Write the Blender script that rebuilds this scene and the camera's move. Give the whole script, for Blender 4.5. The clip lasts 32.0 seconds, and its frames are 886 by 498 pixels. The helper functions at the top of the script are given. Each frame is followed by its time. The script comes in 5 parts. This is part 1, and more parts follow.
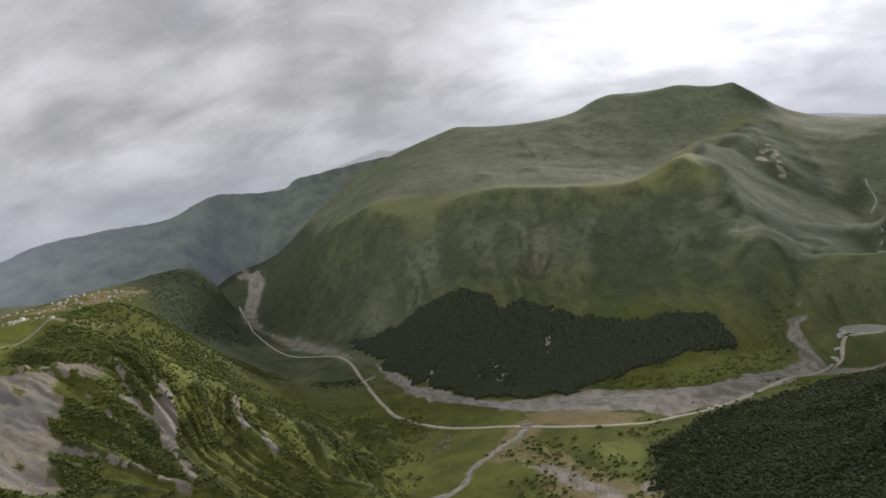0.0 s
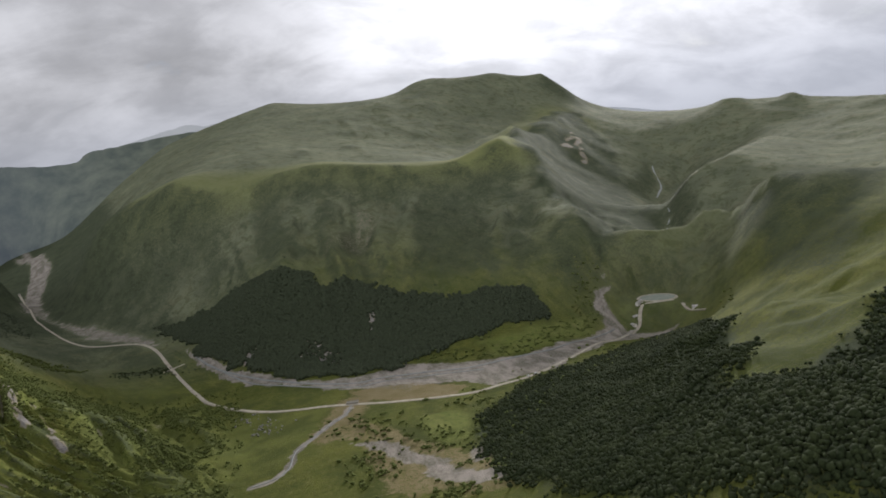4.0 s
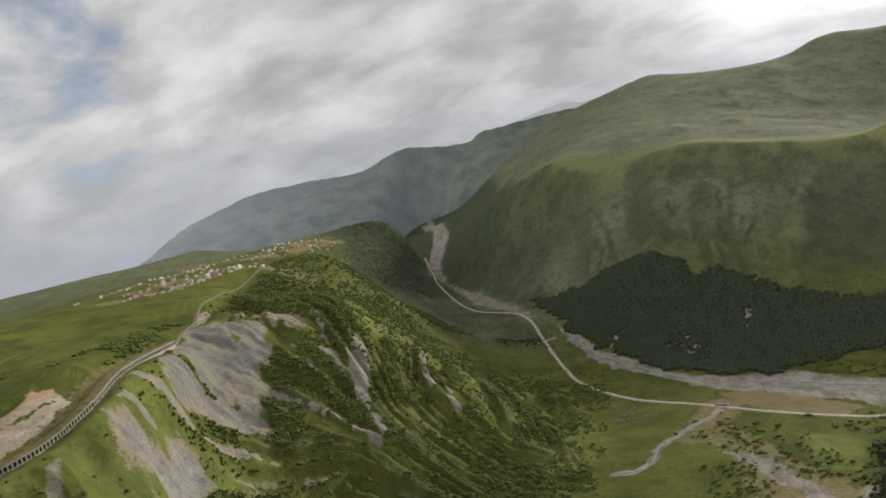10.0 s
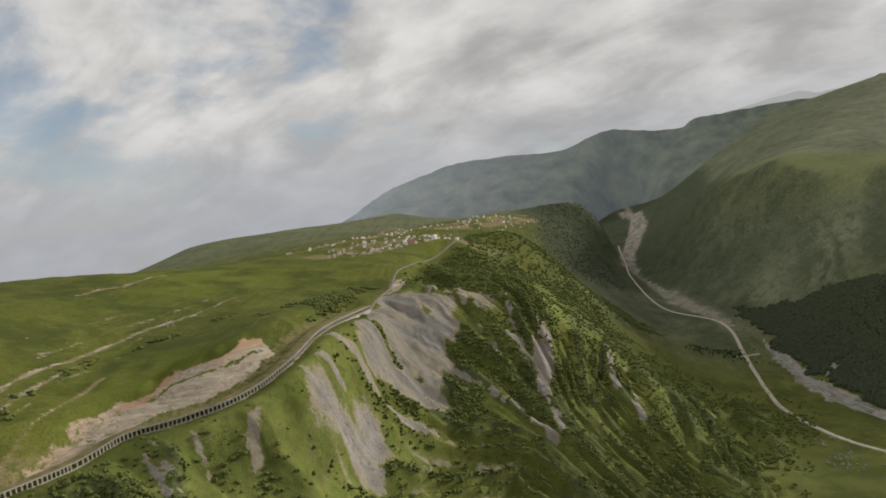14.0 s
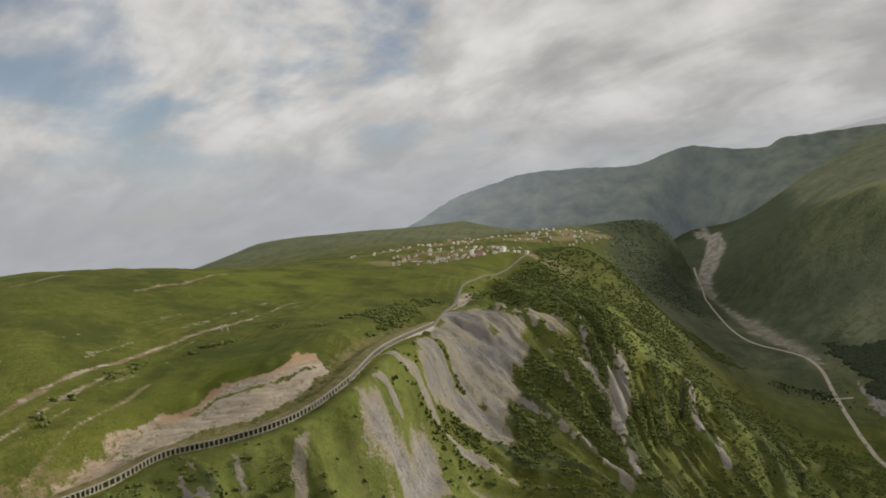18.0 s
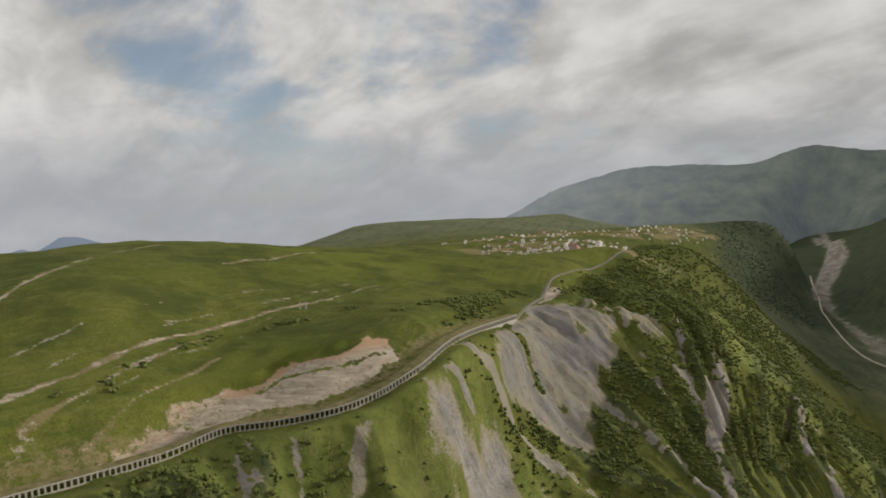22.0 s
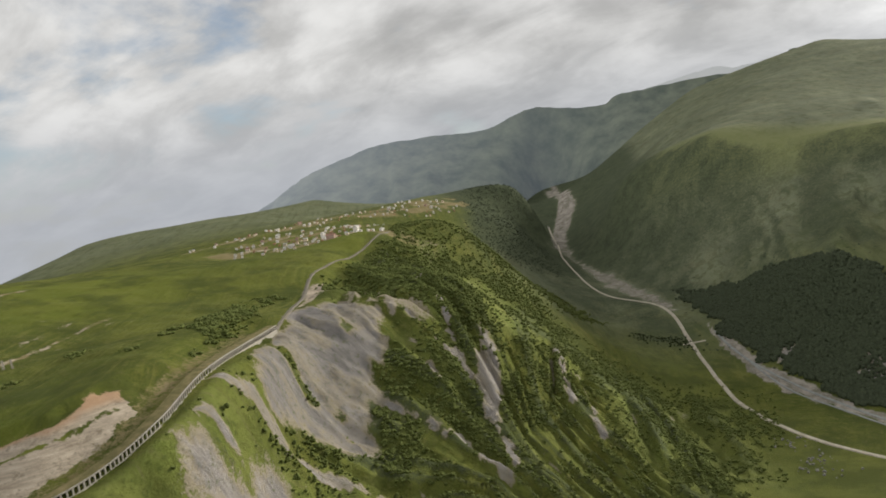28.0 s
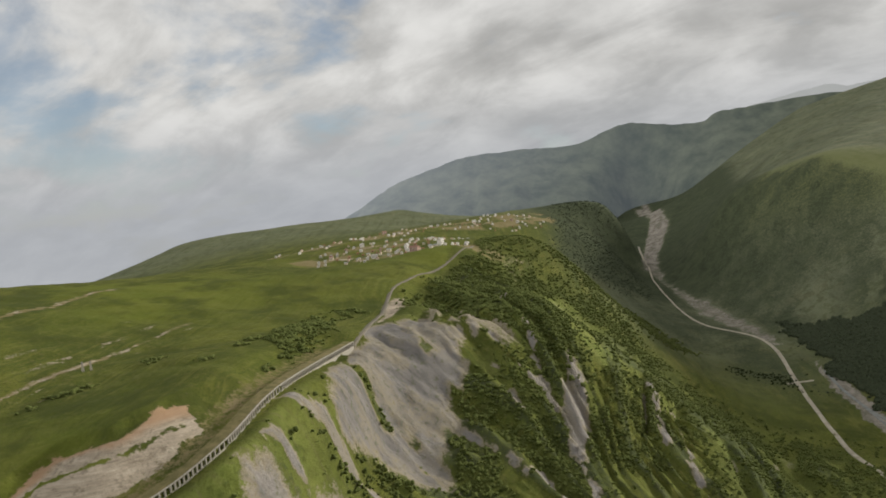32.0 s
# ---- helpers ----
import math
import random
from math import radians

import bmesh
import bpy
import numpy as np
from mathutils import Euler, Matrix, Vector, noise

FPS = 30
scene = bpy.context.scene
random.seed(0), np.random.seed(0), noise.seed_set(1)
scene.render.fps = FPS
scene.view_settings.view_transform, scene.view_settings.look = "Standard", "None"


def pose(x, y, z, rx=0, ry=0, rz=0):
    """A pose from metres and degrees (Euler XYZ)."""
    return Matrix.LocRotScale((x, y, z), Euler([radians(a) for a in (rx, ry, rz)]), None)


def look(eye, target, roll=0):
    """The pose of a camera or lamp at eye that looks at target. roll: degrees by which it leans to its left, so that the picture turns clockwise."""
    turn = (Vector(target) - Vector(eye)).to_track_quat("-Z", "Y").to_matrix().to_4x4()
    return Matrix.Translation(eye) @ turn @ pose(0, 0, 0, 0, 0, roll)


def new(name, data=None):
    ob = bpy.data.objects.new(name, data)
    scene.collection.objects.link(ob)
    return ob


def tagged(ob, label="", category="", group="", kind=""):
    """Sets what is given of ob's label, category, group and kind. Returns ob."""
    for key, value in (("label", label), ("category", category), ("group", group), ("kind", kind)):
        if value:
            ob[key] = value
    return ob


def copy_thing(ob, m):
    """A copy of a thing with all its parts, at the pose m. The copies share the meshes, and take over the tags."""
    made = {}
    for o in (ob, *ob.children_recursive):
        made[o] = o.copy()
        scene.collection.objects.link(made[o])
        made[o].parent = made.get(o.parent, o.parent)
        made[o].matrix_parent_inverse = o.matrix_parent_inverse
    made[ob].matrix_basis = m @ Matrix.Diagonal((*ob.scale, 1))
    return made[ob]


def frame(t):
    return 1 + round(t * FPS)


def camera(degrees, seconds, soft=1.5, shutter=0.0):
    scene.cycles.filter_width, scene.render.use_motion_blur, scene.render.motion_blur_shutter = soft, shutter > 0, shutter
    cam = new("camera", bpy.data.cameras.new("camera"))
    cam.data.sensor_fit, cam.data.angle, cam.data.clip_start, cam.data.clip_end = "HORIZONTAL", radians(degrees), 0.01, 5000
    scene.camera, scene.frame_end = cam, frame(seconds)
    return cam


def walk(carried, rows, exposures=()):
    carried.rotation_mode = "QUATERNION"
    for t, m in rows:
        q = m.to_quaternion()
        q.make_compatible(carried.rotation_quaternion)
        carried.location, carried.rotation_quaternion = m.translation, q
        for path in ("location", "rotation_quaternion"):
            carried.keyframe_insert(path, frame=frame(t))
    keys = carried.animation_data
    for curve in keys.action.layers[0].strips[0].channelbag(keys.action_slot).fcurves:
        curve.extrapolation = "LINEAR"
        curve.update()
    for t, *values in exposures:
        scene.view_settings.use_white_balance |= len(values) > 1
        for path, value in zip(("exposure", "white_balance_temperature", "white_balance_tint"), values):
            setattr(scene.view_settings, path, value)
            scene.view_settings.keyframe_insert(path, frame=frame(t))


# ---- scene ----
import itertools

PATH = [
    (0, (-19.8, -39.8, 357.5), (-21.80, 59.88, 349.87), -12.07),
    (0.5, (-20.3, -34.0, 354.0), (-21.45, 65.72, 346.54), -13.57),
    (1, (-21.0, -28.6, 350.6), (-21.10, 71.04, 341.96), -14.95),
    (1.5, (-21.9, -23.4, 347.4), (-20.50, 76.19, 338.10), -16.27),
    (2, (-23.0, -18.5, 344.5), (-12.42, 80.49, 334.77), -16.51),
    (2.5, (-24.3, -14.0, 341.9), (-12.20, 84.58, 330.57), -15.81),
    (3, (-26.0, -10.0, 339.8), (-10.86, 88.15, 328.29), -14.35),
    (3.5, (-27.8, -6.6, 338.3), (-7.69, 90.37, 324.29), -12.51),
    (5.5, (-37.3, -0.5, 343.1), (-11.11, 94.78, 327.55), -8.10),
    (6, (-38.5, -1.2, 347.0), (-19.96, 96.15, 333.41), -9.15),
    (6.5, (-39.0, -2.8, 351.3), (-21.98, 94.78, 337.21), -10.05),
    (7, (-38.9, -4.7, 355.7), (-30.07, 93.71, 340.44), -14.29),
    (7.5, (-38.1, -7.2, 360.1), (-33.10, 91.80, 346.62), -16.21),
    (8, (-36.8, -9.7, 364.0), (-34.87, 89.29, 350.20), -17.01),
    (8.5, (-35.1, -12.2, 367.3), (-35.56, 86.85, 353.36), -15.09),
    (9, (-32.9, -14.3, 369.9), (-38.77, 84.73, 357.25), -13.95),
    (9.5, (-30.7, -16.0, 371.7), (-47.54, 82.04, 361.21), -12.08),
    (10, (-28.6, -17.0, 373.0), (-57.31, 78.41, 363.90), -11.84),
    (10.5, (-26.7, -17.1, 373.7), (-64.74, 75.06, 366.19), -8.83),
    (11, (-25.6, -16.4, 374.3), (-65.33, 74.96, 366.24), -10.84),
    (11.5, (-25.6, -14.9, 374.9), (-70.64, 74.26, 369.82), -10.30),
    (12, (-27.1, -12.3, 375.8), (-74.90, 75.42, 372.16), -11.04),
    (12.5, (-30.4, -9.1, 377.2), (-77.24, 79.18, 373.16), -11.30),
    (13, (-35.2, -5.0, 379.2), (-86.17, 80.92, 374.55), -10.71),
    (13.5, (-41.5, -0.3, 381.6), (-94.22, 84.34, 374.56), -8.59),
    (15.5, (-69.7, 23.1, 390.0), (-126.66, 104.78, 380.67), -2.71),
    (16, (-75.6, 28.7, 390.9), (-135.14, 108.57, 381.95), -3.26),
    (16.5, (-80.0, 33.9, 390.9), (-140.42, 113.15, 382.05), -3.29),
    (17, (-83.0, 38.7, 390.3), (-143.95, 117.71, 383.13), -3.96),
    (17.5, (-85.0, 43.1, 389.2), (-145.41, 122.50, 383.14), -4.19),
    (18, (-86.3, 47.2, 388.1), (-147.58, 125.96, 381.84), -3.55),
    (18.5, (-87.5, 51.0, 386.8), (-156.29, 123.42, 381.70), -3.67),
    (19, (-88.8, 54.7, 385.7), (-161.68, 123.00, 381.21), -2.51),
    (19.5, (-90.3, 58.4, 384.5), (-164.80, 125.05, 380.83), -1.23),
    (20, (-91.9, 62.5, 383.5), (-167.78, 127.47, 378.96), -1.29),
    (20.5, (-93.7, 66.9, 382.6), (-169.83, 131.57, 378.09), -1.81),
    (21, (-95.7, 71.5, 382.1), (-170.67, 137.41, 375.67), -1.45),
    (21.5, (-97.9, 76.3, 381.7), (-172.23, 142.92, 375.34), -1.27),
    (22, (-100.2, 81.1, 381.8), (-172.03, 150.30, 374.73), -0.95),
    (22.5, (-102.5, 85.8, 382.3), (-174.05, 155.27, 375.25), -0.88),
    (23, (-104.6, 90.3, 383.0), (-173.97, 162.04, 376.83), -0.11),
    (23.5, (-106.3, 94.7, 383.8), (-170.70, 171.03, 378.79), 0.92),
    (24, (-107.6, 99.0, 384.6), (-169.64, 177.37, 381.35), 0.68),
    (24.5, (-108.7, 103.0, 385.5), (-172.04, 180.33, 382.09), -0.69),
    (26.5, (-111.3, 115.9, 388.2), (-165.53, 199.84, 383.20), -9.28),
    (27, (-112.8, 118.8, 389.1), (-160.45, 206.53, 383.13), -6.94),
    (27.5, (-115.0, 121.7, 389.8), (-159.76, 210.64, 380.31), -7.92),
    (28, (-118.0, 125.1, 390.4), (-162.45, 213.89, 378.22), -7.92),
    (28.5, (-121.6, 129.1, 390.7), (-178.90, 209.56, 375.18), -4.39),
    (29, (-125.4, 133.5, 390.8), (-187.68, 209.82, 373.72), 0.78),
    (29.5, (-129.2, 137.9, 390.7), (-192.03, 214.14, 375.16), 3.04),
    (30, (-132.6, 142.4, 390.5), (-194.85, 219.34, 376.49), 4.67),
    (30.5, (-135.4, 146.6, 390.7), (-198.13, 223.50, 378.49), 6.20),
    (31, (-137.6, 150.7, 391.0), (-194.76, 232.30, 382.23), 0.01),
    (31.5, (-139.3, 154.5, 391.5), (-190.34, 240.14, 383.83), -6.05),
    (32, (-140.4, 158.0, 392.3), (-195.18, 241.13, 383.34), -5.94),
]

cam = camera(66.0, 32.0, soft=1.8)
walk(cam, [(t, look(eye, target, roll)) for t, eye, target, roll in PATH],
     [(0, 0.28, 6150, 14), (6, 0.34, 6050, 14), (9, 0.42, 6300, 13), (12, 0.36, 6500, 11), (17, 0.32, 6600, 10), (20, 0.22, 6600, 10), (24.5, 0.26, 6550, 10), (27, 0.36, 6550, 9), (29, 0.56, 6400, 10), (31, 0.44, 6550, 9), (32, 0.38, 6550, 9)])

# ---- light ----
SUN_AZ, SUN_EL = radians(-33), radians(15)     # azimuth counted to the left from +y
world = bpy.data.worlds.new("sky")
scene.world = world
world.use_nodes = True
wt = world.node_tree
wt.nodes.clear()


def wn(kind, **values):
    n = wt.nodes.new(kind)
    for key, value in values.items():
        if key.startswith("i_"):
            n.inputs[int(key[2:])].default_value = value
        else:
            setattr(n, key, value)
    return n


def build_sky():
    link = wt.links.new

    def maths(op, a, b=0.0, c=0.0):
        n = wn("ShaderNodeMath", operation=op)
        for slot, v in enumerate((a, b, c)):
            if isinstance(v, (int, float)):
                n.inputs[slot].default_value = v
            else:
                link(v, n.inputs[slot])
        return n.outputs[0]

    def spread(value, lo, hi, a, b, kind="SMOOTHSTEP"):
        n = wn("ShaderNodeMapRange", interpolation_type=kind, i_1=lo, i_2=hi, i_3=a, i_4=b)
        link(value, n.inputs[0])
        return n.outputs[0]

    def cloud_noise(vector, size, detail, rough, distort, shift=(0, 0, 0), stretch=(1, 1, 1), turn=0.0):
        mp = wn("ShaderNodeMapping")
        mp.inputs["Location"].default_value, mp.inputs["Scale"].default_value, mp.inputs["Rotation"].default_value = shift, stretch, (0, 0, turn)
        link(vector, mp.inputs[0])
        n = wn("ShaderNodeTexNoise")
        n.inputs["Scale"].default_value, n.inputs["Detail"].default_value, n.inputs["Roughness"].default_value, n.inputs["Distortion"].default_value = size, detail, rough, distort
        link(mp.outputs[0], n.inputs["Vector"])
        return n.outputs[0]

    def toward(direction):
        n = wn("ShaderNodeVectorMath", operation="DOT_PRODUCT", i_1=Vector(direction).normalized())
        link(unit.outputs[0], n.inputs[0])
        return n.outputs["Value"]

    out = wn("ShaderNodeOutputWorld")
    sky = wn("ShaderNodeTexSky", sky_type="NISHITA", sun_disc=False, sun_elevation=SUN_EL, sun_rotation=-SUN_AZ, altitude=2200)
    clear = wn("ShaderNodeBackground", i_1=0.09)
    link(sky.outputs[0], clear.inputs[0])
    tc = wn("ShaderNodeTexCoord")
    unit = wn("ShaderNodeVectorMath", operation="NORMALIZE")
    link(tc.outputs["Generated"], unit.inputs[0])
    sep = wn("ShaderNodeSeparateXYZ")
    link(unit.outputs[0], sep.inputs[0])
    # the cloud deck is a flat layer overhead: its places run together towards the horizon
    rise = maths("ADD", sep.outputs[2], 0.46)
    deck = wn("ShaderNodeCombineXYZ")
    link(maths("DIVIDE", sep.outputs[0], rise), deck.inputs[0]), link(maths("DIVIDE", sep.outputs[1], rise), deck.inputs[1])
    deck = deck.outputs[0]
    puffs = cloud_noise(deck, 2.7, 9, 0.54, 0.25, (0.7, 0.2, 0.0))
    bands = cloud_noise(deck, 3.4, 9, 0.58, 0.35, (4.1, 1.7, 0.0), (1.0, 1.7, 1.0), 0.35)
    # a thin place in the deck, down the valley
    thin = spread(toward((-0.80, 0.50, 0.36)), 0.86, 0.985, 0.16, -0.015)
    cover = spread(maths("ADD", puffs, thin), 0.39, 0.56, 0.34, 1.0)
    shade = maths("MULTIPLY", spread(bands, 0.33, 0.66, 0.345, 0.490), spread(puffs, 0.35, 0.66, 0.88, 1.20))
    # brighter round the veiled sun
    near_sun = toward((-math.sin(SUN_AZ), math.cos(SUN_AZ), 0.22))
    glow = maths("MULTIPLY_ADD", spread(near_sun, 0.84, 0.998, 0.0, 1.0), 1.25, 1.0)
    # clouds opposite the sun show their lit sides, raised fourfold as added fill light
    glow = maths("MULTIPLY", glow, spread(near_sun, -0.98, -0.22, 4.0, 1.0))
    cloud = wn("ShaderNodeBackground", i_0=(0.995, 0.985, 0.965, 1))
    link(maths("MULTIPLY", shade, glow), cloud.inputs[1])
    mix = wn("ShaderNodeMixShader")
    link(cover, mix.inputs[0]), link(clear.outputs[0], mix.inputs[1]), link(cloud.outputs[0], mix.inputs[2])
    # pale haze low in the sky
    haze = wn("ShaderNodeBackground", i_0=(0.74, 0.78, 0.86, 1), i_1=0.40)
    veil = wn("ShaderNodeMixShader")
    link(spread(sep.outputs[2], -0.02, 0.17, 0.80, 0.0), veil.inputs[0]), link(mix.outputs[0], veil.inputs[1]), link(haze.outputs[0], veil.inputs[2])
    link(veil.outputs[0], out.inputs[0])


build_sky()
sun = new("sun", bpy.data.lights.new("sun", "SUN"))
sun.data.energy, sun.data.angle, sun.data.color = 3.3, radians(7.0), (1.0, 0.94, 0.83)
sun.matrix_world = look((0, 0, 0), (math.sin(SUN_AZ) * math.cos(SUN_EL), -math.cos(SUN_AZ) * math.cos(SUN_EL), -math.sin(SUN_EL)))


# ---- noise and lines, in numpy ----
def hash2(ix, iy, seed):
    h = (ix.astype(np.int64) * 374761393 + iy.astype(np.int64) * 668265263 + seed * 974634777) & 0xFFFFFFFF
    h = ((h ^ (h >> 13)) * 1274126177) & 0xFFFFFFFF
    return ((h ^ (h >> 16)) & 0xFFFF) / 65535.0


def value_noise(x, y, seed=0):
    ix, iy = np.floor(x), np.floor(y)
    fx, fy = x - ix, y - iy
    ix, iy = ix.astype(np.int64), iy.astype(np.int64)
    ux, uy = fx * fx * (3 - 2 * fx), fy * fy * (3 - 2 * fy)
    a, b = hash2(ix, iy, seed), hash2(ix + 1, iy, seed)
    c, d = hash2(ix, iy + 1, seed), hash2(ix + 1, iy + 1, seed)
    return (a + (b - a) * ux) * (1 - uy) + (c + (d - c) * ux) * uy


def fbm(x, y, size, octaves=4, seed=0, gain=0.5):
    out, amp, total = 0.0, 1.0, 0.0
    for o in range(octaves):
        out = out + amp * (value_noise(x / size + 17.3 * o, y / size - 9.1 * o, seed + o) - 0.5)
        total, amp, size = total + amp, amp * gain, size / 2.03
    return out / total * 2


def smooth(v, a, b):
    t = np.clip((v - a) / (b - a), 0, 1)
    return t * t * (3 - 2 * t)


def line_distance(x, y, line):
    """Distance to a polyline, and the way along it, in metres."""
    best, along, run = np.full(np.shape(x), 1e9), np.zeros(np.shape(x)), 0.0
    for p, q in zip(line[:-1], line[1:]):
        dx, dy = q[0] - p[0], q[1] - p[1]
        n = math.hypot(dx, dy) + 1e-9
        t = np.clip(((x - p[0]) * dx + (y - p[1]) * dy) / n**2, 0, 1)
        d = np.hypot(x - p[0] - t * dx, y - p[1] - t * dy)
        near = d < best
        best, along, run = np.where(near, d, best), np.where(near, run + t * n, along), run + n
    return best, along


def inside(x, y, ring):
    hit = np.zeros(np.shape(x), bool)
    for p, q in zip(ring, ring[1:] + ring[:1]):
        if p[1] != q[1]:
            hit ^= ((p[1] > y) != (q[1] > y)) & (x < (q[0] - p[0]) * (y - p[1]) / (q[1] - p[1]) + p[0])
    return hit


def curve(line, step):
    """Catmull-Rom through the points of a line."""
    pts = [Vector(p) for p in line]
    pts = [2 * pts[0] - pts[1]] + pts + [2 * pts[-1] - pts[-2]]
    out = []
    for a, b, c, d in zip(pts, pts[1:], pts[2:], pts[3:]):
        n = max(1, round((c - b).length / step))
        for i in range(n):
            t = i / n
            out.append(0.5 * (2 * b + (c - a) * t + (2 * a - 5 * b + 4 * c - d) * t * t + (3 * b - a - 3 * c + d) * t**3))
    return [tuple(v) for v in out + [pts[-2]]]



# ---- the plan: lines of the land, in metres ----
VALLEY_ROAD = [(-965, 2799, 77), (-755, 2235, 47), (-542, 1812, 19), (-368, 1672, 11), (-286, 1461, -11), (-218, 1237, -14), (-153, 1098, -11), (4, 970, -5), (152, 917, -16), (238, 917, -22), (346, 959, -31), (477, 1062, -42), (578, 1144, -50)]
RIVER_BANK = [(-874, 2700, 70), (-699, 2282, 47), (-489, 1956, 26), (-264, 1578, -1), (-161, 1368, -15), (-36, 1157, -9), (45, 1094, -11), (129, 1131, -18), (240, 1060, -25), (337, 1054, -32), (479, 1131, -43), (549, 1191, -27), (596, 1269, 20)]
FAR_RIVER = [(-1590, 4576, 178), (-1205, 3945, 127), (-1006, 3101, 87)]
MEADOW = [(-173, 781, -4), (-105, 799, -4), (-71, 917, -6), (-211, 956, -9), (-291, 1170, -12), (-390, 1391, -10), (-504, 1592, 5), (13, 810, -2), (125, 702, -10), (-64, 748, -2), (94, 848, -10)]
EAST_FOOT = [(162, 752, -14), (200, 836, -18), (296, 869, -26), (437, 951, -39), (597, 1045, -52), (682, 1054, -47), (705, 1225, -45)]
EAST_SPUR = [(588, 649, 69), (514, 647, 77), (442, 639, 83), (371, 640, 71), (271, 626, 49), (261, 426, 106), (240, 316, 151), (263, 310, 165), (163, 476, 62), (177, 336, 122), (173, 242, 167)]
UPSTREAM = [(844, 1394, 44), (1105, 1880, 123), (1087, 1277, 109), (1016, 1071, 146), (796, 1062, 72), (755, 835, 64), (1691, 2573, 132)]
EAST_SKYLINE = [(2217, 3134, 273), (2302, 3068, 315), (2371, 3013, 311), (2444, 2951, 261), (2556, 2851, 290), (2592, 2816, 241), (2668, 2741, 220)]
SUMMIT = [(44, 4233, 733), (129, 4230, 753), (274, 4220, 715), (404, 4208, 680), (604, 4180, 647), (756, 4152, 639), (955, 4107, 722), (1064, 4078, 737), (1169, 4047, 716), (1313, 3999, 702), (1425, 3958, 700), (1544, 3911, 660), (1618, 3879, 644), (1684, 3849, 634), (1787, 3800, 547), (1851, 3768, 473), (1902, 3741, 405)]
SPUR_RIDGE = [(1543, 3343, 305), (968, 2503, 216), (678, 1971, 203)]
BENCH = [(-291, 2228, 351), (-96, 2142, 318), (132, 2037, 329), (281, 1969, 305), (525, 1916, 234), (398, 2862, 406), (787, 2985, 392)]
MOUNTAIN_SIDE = [(52, 1771, 207), (240, 1652, 147), (443, 1606, 140), (-566, 2383, 255), (-754, 2593, 105), (-473, 2096, 112), (584, 1308, 53), (608, 1461, 81), (805, 1646, 72), (715, 1354, 47), (1153, 2422, 144), (1053, 1967, 75)]
FOREST_EDGE = [(-206, 1684, 54), (-51, 1553, 125), (59, 1471, 101), (141, 1413, 61), (283, 1306, 35), (389, 1256, 50), (443, 1204, 10)]
BACK_SIDE = [(-508, 4249, 610), (-760, 3900, 420), (-1481, 4606, 154), (-2285, 3909, 72), (-2892, 3307, 3), (-350, 3500, 520), (-610, 3480, 390), (-450, 2900, 410), (-640, 2830, 255), (-150, 3200, 540)]
DARK_HILL = [(-1040, 2261, 300), (-925, 2310, 292), (-855, 2300, 215), (-845, 2255, 130), (-850, 2026, 190)]
VILLAGE = [(-923, 1001, 280), (-851, 1060, 285), (-732, 1080, 300), (-1178, 1375, 291), (-1183, 1622, 291), (-1098, 1908, 287), (-994, 2180, 277), (-1281, 1283, 276), (-1464, 1722, 267), (-1494, 2135, 259), (-1320, 2357, 256)]
HUMP = [(-790, 1279, 284), (-728, 1312, 288), (-676, 1337, 261), (-663, 947, 255), (-637, 1133, 229)]
CREST = [(-549, 829, 247), (-530, 964, 230), (-406, 902, 171), (-360, 899, 132), (-297, 889, 85)]
GALLERY = [(-448, 55, 251), (-475, 97, 244), (-490, 152, 239), (-495, 229, 238), (-494, 267, 244), (-477, 298, 246), (-461, 328, 250), (-456, 358, 255), (-456, 396, 266), (-480, 461, 275), (-534, 597, 268), (-583, 698, 266)]
CLIFF = [(-473, 539, 224), (-446, 530, 186), (-436, 568, 162), (-427, 424, 159), (-402, 486, 136), (-378, 581, 137), (-490, 725, 266), (-480, 866, 242)]
HILL_ROAD = [(-583, 698, 266), (-649, 812, 278), (-683, 934, 280), (-706, 1073, 296)]
TERRACE = [(-524, 418, 275), (-532, 309, 255), (-538, 239, 256), (-510, 168, 249), (-614, 235, 273), (-667, 356, 272), (-692, 504, 277), (-565, 121, 275), (-732, 144, 299), (-705, 267, 308), (-778, 485, 300), (-749, 683, 283), (-856, 318, 324), (-616, 618, 274)]
GRASS_SKYLINE = [(-1299, 221, 293), (-1275, 344, 306), (-1254, 420, 319), (-1229, 490, 322), (-1196, 569, 320), (-1162, 637, 313), (-1122, 704, 308), (-1095, 745, 306), (-1066, 786, 301), (-1042, 817, 300), (-1003, 864, 301), (-962, 908, 295), (-912, 957, 280)]
WEST_HILLS = [(-2563, 1744, 227), (-2491, 1845, 274), (-2359, 2009, 293), (-2285, 2092, 288), (-2190, 2190, 299), (-2075, 2299, 292), (-1945, 2407, 306), (-1860, 2472, 318), (-1794, 2519, 295), (-1642, 2619, 255), (-1546, 2675, 254)]
FAR_WEST = [(-4650, 720, -260), (-4500, 1400, -260)]
BEYOND = [(0, 5300, 300), (-2000, 5200, 250), (2500, 4900, 100), (4200, 3000, 0), (5200, 500, 0), (-5300, 1500, -320), (-5300, -500, -320), (-4300, 3600, -150), (-3300, 4700, 0)]
BEHIND = [(-400, -150, 262), (-900, -400, 320), (-400, -1500, 350), (600, -700, 330), (500, -100, 230), (1400, 300, 150), (2500, -1500, 300), (-3500, -3000, 0), (-1700, 300, 200), (-1800, 1000, 190), (-3000, 1200, 20), (-2300, 2900, 60)]
